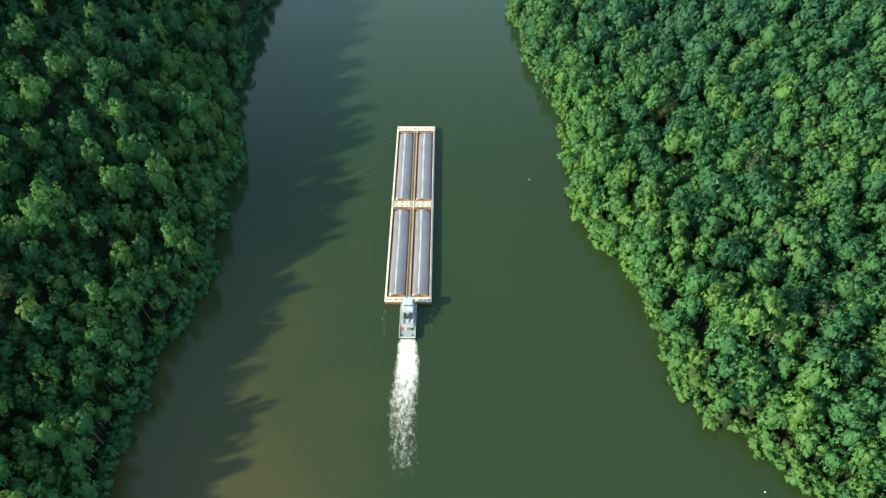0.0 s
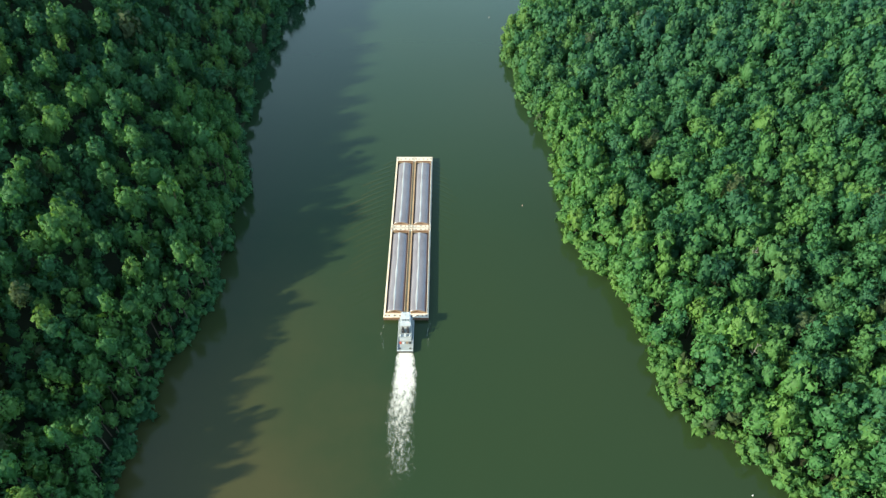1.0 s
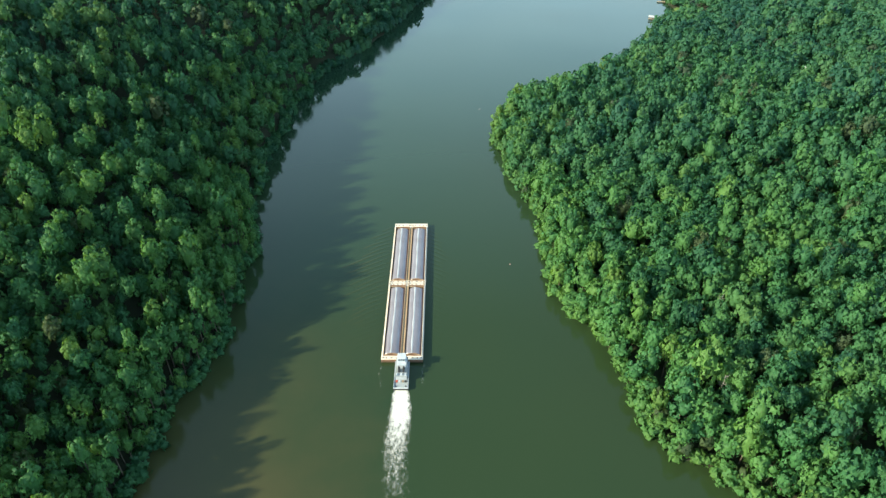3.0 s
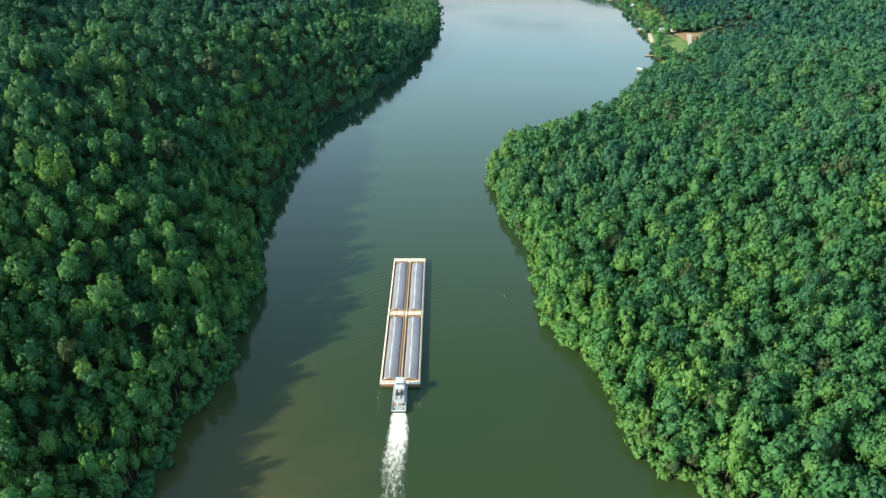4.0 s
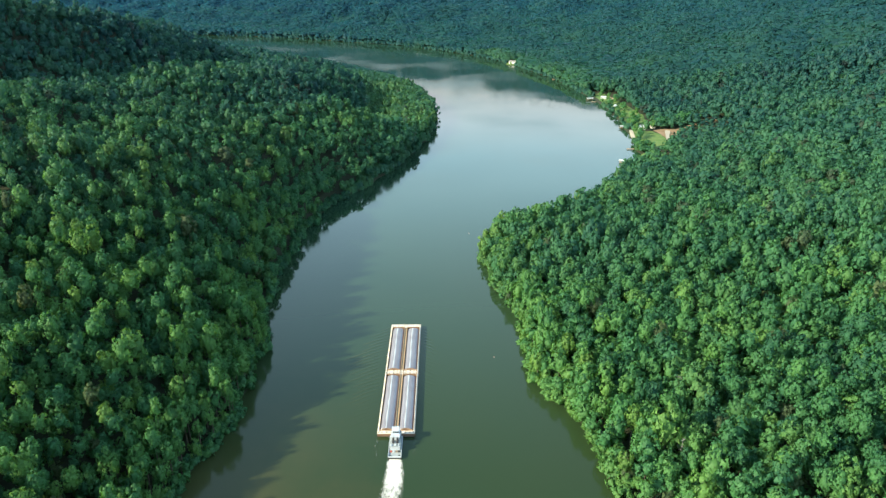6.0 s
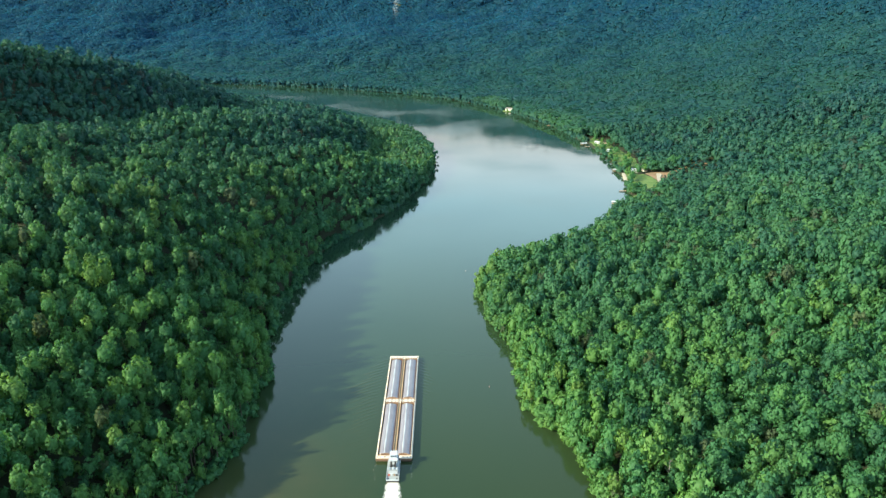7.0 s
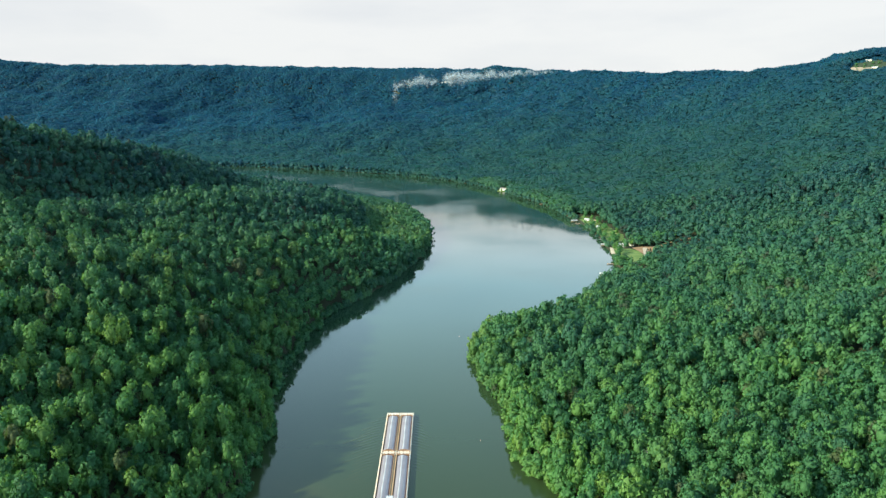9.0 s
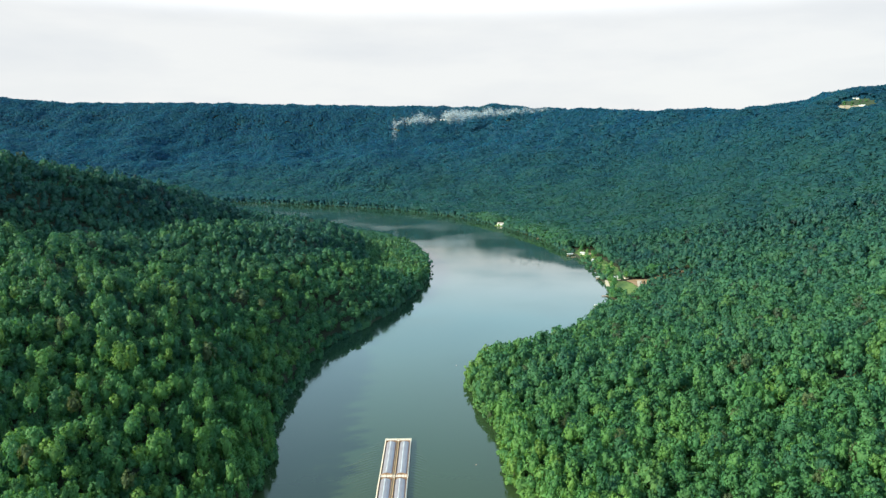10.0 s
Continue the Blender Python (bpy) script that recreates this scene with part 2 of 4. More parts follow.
SCUFFED = painted("scuffed_tan_deck", (0.44, 0.32, 0.20), (0.27, 0.17, 0.11), 0.8, 0, 0.25, 0.6, 1.6)
BOATGREY = painted("grey_boat_deck", (0.36, 0.39, 0.41), (0.24, 0.25, 0.26), 0.6, 0, 0.5, 0.5, 3.0)
BOATWHITE = painted("grey_white_boat_paint", (0.56, 0.60, 0.66), (0.40, 0.42, 0.44), 0.45, 0, 0.6, 0.5, 2.0)
WHITE = painted("white_paint", (0.74, 0.75, 0.76), (0.55, 0.54, 0.52), 0.45, 0, 0.5, 0.3, 3.0)
DARK = painted("dark_fittings", (0.05, 0.05, 0.055), (0.10, 0.09, 0.08), 0.5, 0.2, 1.0, 0.5, 4.0)
BLUEGLASS = painted("tinted_glass", (0.05, 0.08, 0.11), (0.03, 0.05, 0.07), 0.08, 0, 1.0, 0.3, 4.0)
ROOFING = painted("grey_roofing", (0.30, 0.29, 0.28), (0.20, 0.19, 0.18), 0.8, 0, 0.3, 0.5, 2.0)
TIN = painted("pale_tin_roofing", (0.62, 0.64, 0.66), (0.45, 0.42, 0.40), 0.4, 0.3, 0.3, 0.4, 2.0)
SIDING = painted("pale_siding", (0.66, 0.62, 0.54), (0.45, 0.41, 0.35), 0.7, 0, 0.4, 0.4, 2.0)
BANKSOIL = painted("pale_bank_soil", (0.30, 0.26, 0.21), (0.13, 0.12, 0.09), 0.95, 0, 0.08, 0.7, 0.5)
DRYGRASS = painted("dry_grass", (0.020, 0.046, 0.025), (0.034, 0.046, 0.030), 0.95, 0, 0.05, 0.7, 0.4)
GRAVEL = painted("pale_gravel", (0.42, 0.37, 0.31), (0.30, 0.25, 0.19), 0.95, 0, 0.3, 0.6, 1.5)
TIMBER = painted("weathered_timber", (0.36, 0.27, 0.19), (0.20, 0.15, 0.11), 0.85, 0, 0.5, 0.6, 2.0)
REDPAINT = painted("faded_red_paint", (0.50, 0.10, 0.06), (0.30, 0.08, 0.05), 0.5, 0, 0.5, 0.4, 2.0)


# ---------------------------------------------------------------- mesh helpers
def part(name, bm, mat, parent, label=""):
    me = bpy.data.meshes.new(name)
    bm.to_mesh(me)
    bm.free()
    me.materials.append(mat)
    ob = new(name, me)
    if parent is not None:
        ob.parent = parent
    return tagged(ob, label)


def box(bm, x0, x1, y0, y1, z0, z1, bevel=0.0):
    r = bmesh.ops.create_cube(bm, size=1.0)
    bmesh.ops.scale(bm, vec=(x1 - x0, y1 - y0, z1 - z0), verts=r["verts"])
    bmesh.ops.translate(bm, vec=((x0 + x1) / 2, (y0 + y1) / 2, (z0 + z1) / 2), verts=r["verts"])
    if bevel:
        edges = list({e for v in r["verts"] for e in v.link_edges})
        bmesh.ops.bevel(bm, geom=edges, offset=bevel, segments=1, affect="EDGES")
    return bm


def boxed(*args, bevel=0.0):
    return box(bmesh.new(), *args, bevel=bevel)


def rod(bm, a, b, r, sides=8, r2=None):
    a, b = Vector(a), Vector(b)
    m = Matrix.Translation((a + b) / 2) @ (b - a).to_track_quat("Z", "Y").to_matrix().to_4x4()
    bmesh.ops.create_cone(bm, cap_ends=True, segments=sides, radius1=r, radius2=r if r2 is None else r2,
                          depth=(b - a).length, matrix=m)
    return bm


def sheet(name, verts, faces, mat, smooth=False):
    """A mesh from numpy arrays; faces all have the same number of corners."""
    me = bpy.data.meshes.new(name)
    verts = np.asarray(verts, dtype=np.float32)
    faces = np.asarray(faces, dtype=np.int32)
    k = faces.shape[1]
    me.vertices.add(len(verts))
    me.vertices.foreach_set("co", verts.ravel())
    me.loops.add(faces.size)
    me.loops.foreach_set("vertex_index", faces.ravel())
    me.polygons.add(len(faces))
    me.polygons.foreach_set("loop_start", np.arange(0, faces.size, k, dtype=np.int32))
    me.polygons.foreach_set("use_smooth", np.full(len(faces), smooth))
    me.update(calc_edges=True)
    me.materials.append(mat)
    return me


def point_values(me, name, values):
    at = me.attributes.new(name, "FLOAT", "POINT")
    at.data.foreach_set("value", np.asarray(values, dtype=np.float32))


def free_normals(me, normals):
    """Shading normals, one a corner point."""
    at = me.attributes.new("custom_normal", "FLOAT_VECTOR", "POINT")
    normals = normals / np.linalg.norm(normals, axis=1)[:, None]
    at.data.foreach_set("vector", np.asarray(normals, dtype=np.float32).ravel())


# ---------------------------------------------------------------- the lie of the land
LEFT_SHORE = [(-150, -900), (-130, 0), (-125, 82), (-123, 112), (-119, 150), (-111, 180), (-110, 215), (-111, 255),
              (-121, 303), (-126, 360), (-123, 426), (-118, 482), (-106, 550), (-69, 617), (-31, 722), (0, 842),
              (11, 925), (4, 1050), (-20, 1165), (-78, 1300), (-152, 1410), (-256, 1530), (-394, 1690),
              (-600, 1860), (-1100, 1960), (-2600, 2080), (-7000, 2200)]
RIGHT_SHORE = [(175, -900), (165, 0), (137, 80), (127, 92), (109, 108), (97, 133), (95, 167), (85, 188), (75, 215),
               (70, 233), (70, 279), (70, 304), (61, 345), (54, 364), (51, 396), (54, 440), (75, 475), (105, 495),
               (145, 515), (190, 575), (248, 665), (285, 735), (296, 811), (309, 918), (312, 1010), (309, 1108),
               (277, 1329), (207, 1554), (140, 1698), (20, 1850), (-102, 1968), (-302, 2078), (-433, 2157),
               (-700, 2260), (-1200, 2340), (-2600, 2420), (-7000, 2550)]


def side_distance(p, line, flip):
    """Signed distance of points to a shoreline: positive on the land side."""
    a = np.array(line[:-1], float)
    b = np.array(line[1:], float)
    best = np.full(len(p), 1e18)
    for (ax, ay), (bx, by) in zip(a, b):
        dx, dy = bx - ax, by - ay
        t = np.clip(((p[:, 0] - ax) * dx + (p[:, 1] - ay) * dy) / (dx * dx + dy * dy), 0, 1)
        best = np.minimum(best, (p[:, 0] - ax - t * dx) ** 2 + (p[:, 1] - ay - t * dy) ** 2)
    # inside test against the closed land outline
    far = [(-7000, -900)] if not flip else [(-7000, 7000), (7000, 7000), (7000, -900)]
    ring = list(line) + far
    inside = np.zeros(len(p), bool)
    for (ax, ay), (bx, by) in zip(ring, ring[1:] + ring[:1]):
        if ay == by:
            continue
        cross = ((ay > p[:, 1]) != (by > p[:, 1])) & (p[:, 0] < (bx - ax) * (p[:, 1] - ay) / (by - ay) + ax)
        inside ^= cross
    d = np.sqrt(best)
    return np.where(inside, d, -d)


def wavy(x, y, scale, seed):
    """Smooth rolling undulation, about -1 to 1."""
    rs = np.random.RandomState(seed)
    s = np.zeros_like(x)
    for k in range(7):
        a, ph = rs.uniform(0, 2 * math.pi, 2)
        f = rs.uniform(0.6, 1.6) / scale
        s += np.sin((x * math.cos(a) + y * math.sin(a)) * f * 2 * math.pi + ph)
    return s / 3.5


LEFT_D = [0, 3, 12, 24, 65, 155, 320, 450, 700, 1000, 3000]
LEFT_H = [0, 1.2, 4.5, 9, 31, 66, 117, 152, 188, 201, 211]
CREST_Y = [470, 600, 680, 760, 840, 930, 1030, 1130, 1230, 1400, 1600, 2100]
CREST_H = [208, 208, 198, 181, 158, 137, 126, 120, 112, 92, 62, 40]
RIDGE_X = [-2800, -2350, -1200, -600, 0, 300, 600, 900, 1400]
RIDGE_NEAR = [0.62, 0.60, 0.60, 0.62, 0.70, 0.76, 0.98, 1.2, 1.2]
RIDGE_H = [1.33, 1.225, 1.19, 1.14, 1.08, 1.03, 0.955, 0.872, 0.825]
RIGHT_D = [0, 3, 15, 50, 100, 220, 300, 500, 700, 850, 950, 1050, 1200, 4000]
RIGHT_H = [0, 1.2, 2.5, 5, 14, 36, 56, 104, 167, 236, 300, 340, 356, 360]


def shores(p):
    wob = 3.0 * wavy(p[:, 0], p[:, 1], 35.0, 3) + 1.5 * wavy(p[:, 0], p[:, 1], 13.0, 4)
    return side_distance(p, LEFT_SHORE, False) + wob, side_distance(p, RIGHT_SHORE, True) + wob


def bench_share(p):
    return np.interp(p[:, 1], [770, 860, 1180, 1340], [0, 1, 1, 0])


def ground_height(p, dl=None, dr=None):
    if dl is None:
        dl, dr = shores(p)
    roll = 9 * wavy(p[:, 0], p[:, 1], 260.0, 5) + 3 * wavy(p[:, 0], p[:, 1], 90.0, 6)
    spur = np.interp(p[:, 1], [620, 900, 1200, 1700], [1.0, 0.80, 0.50, 0.26])      # the spur runs down to the bend
    spur = spur + (1 - spur) * np.clip((-350 - p[:, 0]) / 500, 0, 1) * 0.8
    steep = np.interp(p[:, 1], [0, 130, 200, 280, 362, 520, 650], [0.48, 0.64, 0.92, 1.12, 1.25, 1.25, 1.05])
    steep = np.where(steep > 1, 1 + (steep - 1) * np.clip(1.5 - dl / 220, 0.3, 1), steep)
    hl = np.interp(dl, LEFT_D, LEFT_H) * spur * steep + roll * np.clip((dl - 20) / 150, 0, 1)
    # behind a broad shoulder the slope climbs steeply to a crest that falls away up the valley
    crest = np.interp(p[:, 1], CREST_Y, CREST_H)
    high = np.interp(dl, [0, 240, 315, 440, 540, 2500], [0, 0.50, 0.53, 1, 1.0, 0.9]) * crest + 0.35 * roll * np.clip((dl - 20) / 150, 0, 1)
    take = np.clip((p[:, 1] - 470) / 130, 0, 1) * np.clip((dl - 170) / 110, 0, 1)
    hl = hl * (1 - take) + take * high
    # a low bench on the inside of the bend, with a steep slope behind it
    bench = bench_share(p)
    hl = hl * (1 - bench) + bench * np.minimum(hl, 1.2 + 0.055 * dl + 0.62 * np.clip(dl - 105, 0, 900))
    # the ridge stands far back from the bend and close to the river further east
    back = dr * np.interp(p[:, 0], RIDGE_X, RIDGE_NEAR)
    hr = np.interp(back, RIGHT_D, RIGHT_H) * np.interp(p[:, 0], RIDGE_X, RIDGE_H) + roll * np.clip((dr - 20) / 200, 0, 1)
    # spurs and gullies on the ridge slopes
    gully = wavy(p[:, 0] + 0.25 * p[:, 1], 0.35 * p[:, 1] - 0.1 * p[:, 0], 560.0, 15)
    hr = hr + np.interp(p[:, 1], [1300, 1900], [16, 36]) * gully * np.clip((900 - p[:, 0]) / 300, 0, 1) * np.clip((back - 120) / 380, 0, 1) * np.clip((1120 - back) / 300, 0, 1)
    # knob on the plateau edge
    hr = hr + 72 * np.exp(-(((p[:, 0] - 1320) / 180) ** 2 + ((p[:, 1] - 1720) / 220) ** 2))
    hr = hr + 18 * np.exp(-(((p[:, 0] - 360) / 140) ** 2 + ((p[:, 1] - 3350) / 130) ** 2))
    bed = -6 * np.clip(-np.maximum(dl, dr) / 12, 0, 1)
    return np.where(dl > 0, hl, np.where(dr > 0, hr, bed))


def axis(lo, hi, fine_lo, fine_hi, fine, mid, coarse, ends):
    a = [np.arange(fine_lo, fine_hi + 0.1, fine), np.arange(lo, fine_lo, mid), np.arange(fine_hi + mid, hi, mid),
         np.arange(ends[0], lo, coarse), np.arange(hi + coarse, ends[1] + 1, coarse)]
    return np.unique(np.concatenate(a))


GRID = {}


def build_ground():
    xs = axis(-3200, 2000, -400, 400, 7.0, 30.0, 250.0, (-5600, 5600))
    ys = axis(-300, 4500, 60, 960, 7.0, 30.0, 250.0, (-900, 6200))
    gx, gy = np.meshgrid(xs, ys)
    p = np.stack([gx.ravel(), gy.ravel()], 1)
    z = ground_height(p)
    GRID.update(xs=xs, ys=ys, z=z.reshape(len(ys), len(xs)))
    nx, ny = len(xs), len(ys)
    i = np.arange(nx * ny).reshape(ny, nx)
    faces = np.stack([i[:-1, :-1].ravel(), i[:-1, 1:].ravel(), i[1:, 1:].ravel(), i[1:, :-1].ravel()], 1)
    me = sheet("ground", np.column_stack([p, z]), faces, FLOOR, True)
    return tagged(new("ground", me), "wooded river valley ground rising to a flat ridge", "ground", kind="structure")


build_ground()


def build_river():
    xs = np.linspace(-5600, 2400, 41)
    ys = np.linspace(-900, 2700, 37)
    gx, gy = np.meshgrid(xs, ys)
    i = np.arange(gx.size).reshape(gy.shape)
    faces = np.stack([i[:-1, :-1].ravel(), i[:-1, 1:].ravel(), i[1:, 1:].ravel(), i[1:, :-1].ravel()], 1)
    me = sheet("river", np.column_stack([gx.ravel(), gy.ravel(), np.zeros(gx.size)]), faces, WATER, True)
    return tagged(new("river", me), "calm murky olive-green river water", "water", kind="structure")


build_river()

# ---------------------------------------------------------------- woods
# clearings: x, y, half width, half depth
CLEARINGS = [(326, 1105, 20, 44), (334, 990, 18, 50), (296, 1364, 18, 34), (210, 1572, 22, 26), (1156, 1580, 52, 54),
             (330, 486, 7.5, 10), (404, 884, 18, 6), (338, 882, 20, 10), (97, 3398, 36, 26)]
# outlines of the riverside lot
LOT_LAWN = [(298, 800), (306, 775), (314, 760), (330, 768), (340, 782), (348, 815), (344, 848), (338, 862), (322, 862), (313, 880), (305, 868)]
LOWER_LAWN = [(270, 700), (284, 705), (302, 726), (304, 740), (290, 745), (277, 724)]
BANK_LAWN = [(313, 905), (345, 900), (356, 960), (352, 1040), (345, 1110), (335, 1170), (314, 1165), (317, 1080), (318, 1000)]
LOT_DIRT = [(340, 783), (352, 798), (366, 820), (380, 848), (374, 863), (358, 868), (341, 866), (345, 846), (347, 815)]
HILL_BANK = [(1108, 1612), (1130, 1582), (1152, 1556), (1178, 1536), (1186, 1551), (1164, 1575), (1145, 1600), (1126, 1626)]
TRACK = [(372, 854), (402, 867), (422, 870), (442, 867), (442, 872), (420, 875), (400, 872), (372, 860)]
DRIVE = [(343, 803), (348, 802), (356, 828), (365, 856), (358, 859), (350, 830)]
SAND = [(296, 802), (300, 801), (306, 835), (314, 876), (309, 878), (301, 838)]


def inside(p, outline):
    hit = np.zeros(len(p), bool)
    for k, (x1, y1) in enumerate(outline):
        x0, y0 = outline[k - 1]
        if y0 != y1:
            hit ^= ((y0 > p[:, 1]) != (y1 > p[:, 1])) & (p[:, 0] < x0 + (x1 - x0) * (p[:, 1] - y0) / (y1 - y0))
    return hit


def in_clearing(p):
    hit = np.zeros(len(p), bool)
    for cx, cy, w, h in CLEARINGS:
        hit |= ((p[:, 0] - cx) / w) ** 2 + ((p[:, 1] - cy) / h) ** 2 < 1
    for outline in (BANK_LAWN, LOT_LAWN, LOWER_LAWN, LOT_DIRT, TRACK):
        hit |= inside(p, outline)
    return hit


def icosahedron():
    bm = bmesh.new()
    bmesh.ops.create_icosphere(bm, subdivisions=1, radius=1.0)
    v = np.array([x.co[:] for x in bm.verts])
    f = np.array([[x.index for x in q.verts] for q in bm.faces])
    bm.free()
    return v, f


def crown_form(seed, leaves, size, lobes=20, core=0.74, lobe=(0.24, 0.38), ragged=0.20, loose=0.33):
    """A broadleaf crown one unit in radius: a ragged core with small leafy sprays over many lobes. Corners, faces, normals."""
    rs = np.random.RandomState(seed)
    v, f = icosahedron()
    v = v * (1 + rs.uniform(-ragged, ragged, (len(v), 1))) * core
    th = np.arange(lobes) * 2.4 + rs.uniform(-0.5, 0.5, lobes)
    zz = np.linspace(0.80, -0.55, lobes) + rs.uniform(-0.14, 0.14, lobes)
    # uneven limbs: widest low down, reaching further to one side
    reach = np.interp(zz, [-0.7, -0.35, 0.1, 0.55, 0.9], [0.50, 0.76, 0.80, 0.66, 0.30]) * rs.uniform(0.55, 1.08, lobes)
    lean = rs.uniform(0, 6.28)
    reach = reach * (1 + 0.22 * np.cos(th - lean))
    c = np.stack([np.cos(th) * reach, np.sin(th) * reach * rs.uniform(0.8, 1.1), zz], 1)
    lr = rs.uniform(lobe[0], lobe[1], lobes)
    pick = np.arange(leaves) % lobes
    d = rs.normal(size=(leaves, 3))
    d /= np.linalg.norm(d, axis=1)[:, None]
    d += c[pick] * 0.9
    d[:, 2] += 0.2
    d /= np.linalg.norm(d, axis=1)[:, None]
    at = c[pick] + d * lr[pick][:, None] * rs.uniform(0.72, 1.15, (leaves, 1))
    nrm = d + rs.normal(size=(leaves, 3)) * loose
    nrm /= np.linalg.norm(nrm, axis=1)[:, None]
    side = np.cross(nrm, rs.normal(size=(leaves, 3)))
    side /= np.linalg.norm(side, axis=1)[:, None]
    fwd = np.cross(nrm, side)
    s = size * rs.uniform(0.6, 1.35, (leaves, 1))
    tri = np.stack([at - side * s * rs.uniform(0.7, 1.1, (leaves, 1)) - fwd * s * 0.6, at + side * s * rs.uniform(0.7, 1.1, (leaves, 1)) - fwd * s * 0.6,
                    at + fwd * s * rs.uniform(0.8, 1.5, (leaves, 1))], 1)
    # the leaves of a spray share the light of the lobe they sit on
    whole = at + np.array([0, 0, 0.25])
    soft = 0.55 * d + 0.35 * nrm + 0.60 * whole / np.linalg.norm(whole, axis=1)[:, None]
    soft /= np.linalg.norm(soft, axis=1)[:, None]
    corners = np.vstack([v, tri.reshape(-1, 3)])
    normals = np.vstack([v / np.linalg.norm(v, axis=1)[:, None], np.repeat(soft, 3, 0)])
    return corners, np.vstack([f, len(v) + np.arange(leaves * 3).reshape(-1, 3)]), normals


def tuft_form(seed, leaves=12, size=0.74):
    """A far crown: a loose dome of big leafy sprays with soft light over it."""
    rs = np.random.RandomState(seed)
    z = np.linspace(0.98, -0.30, leaves)
    th = np.arange(leaves) * 2.4 + rs.uniform(-0.4, 0.4, leaves)
    r = np.sqrt(np.clip(1 - z * z, 0, 1))
    d = np.stack([np.cos(th) * r, np.sin(th) * r, z], 1)
    at = d * rs.uniform(0.70, 1.0, (leaves, 1))
    nrm = d + rs.normal(size=(leaves, 3)) * 0.15
    nrm /= np.linalg.norm(nrm, axis=1)[:, None]
    side = np.cross(nrm, rs.normal(size=(leaves, 3)))
    side /= np.linalg.norm(side, axis=1)[:, None]
    fwd = np.cross(nrm, side)
    s = size * rs.uniform(0.75, 1.25, (leaves, 1))
    tri = np.stack([at - side * s - fwd * s * 0.6, at + side * s - fwd * s * 0.6, at + fwd * s * 1.1], 1).reshape(-1, 3)
    soft = 0.35 * np.repeat(d, 3, 0) + 0.35 * tri + np.array([0, 0, 0.6])
    return tri, np.arange(leaves * 3).reshape(-1, 3), soft / np.linalg.norm(soft, axis=1)[:, None]


def scatter(spacing, test, seed, behind=False, edge=0.6):
    """Jittered rows of tree places on land where test(p) holds, with shore distances and ground heights."""
    rs = np.random.RandomState(seed)
    x = np.arange(-3000, 2300, spacing)
    y = np.arange(-420 if behind else -20, 60 if behind else 4400, spacing * 0.87)
    gx, gy = np.meshgrid(x, y)
    gx = gx + (np.arange(len(y)) % 2)[:, None] * spacing / 2
    p = np.stack([gx.ravel(), gy.ravel()], 1) + rs.uniform(-0.36, 0.36, (gx.size, 2)) * spacing
    reach = (p[:, 1] + 224) * 0.72 + 60
    seen = (np.abs(p[:, 0] - 10) < reach) & (p[:, 1] > 35)
    p = p[~seen if behind else seen]
    p = p[test(p)]
    dl, dr = shores(p)
    keep = ((dl > edge) | ((dr > edge) & (dr < 1480 / np.interp(p[:, 0], RIDGE_X, RIDGE_NEAR)))) & ~in_clearing(p)
    behind_spur = (dl > 0) & (p[:, 0] < -300) & (p[:, 1] > 1050 - 0.35 * p[:, 0])
    keep &= ~((p[:, 0] > 255) & (p[:, 0] < 400) & (p[:, 1] > 690) & (p[:, 1] < 1190) & (dr < 46) & (rs.uniform(0, 1, len(p)) < 0.6))
    keep &= ~((dl > 570) & (p[:, 1] > 640) & (rs.uniform(0, 1, len(p)) < 0.85))
    keep &= ~((behind_spur | (dr > 1230 / np.interp(p[:, 0], RIDGE_X, RIDGE_NEAR))) & (rs.uniform(0, 1, len(p)) < 0.72))
    p, d = p[keep], np.maximum(dl, dr)[keep]
    return p, d, ground_height(p, dl[keep], dr[keep])


def reach_of(p):
    return np.hypot(p[:, 0] - 5, p[:, 1] + 110)


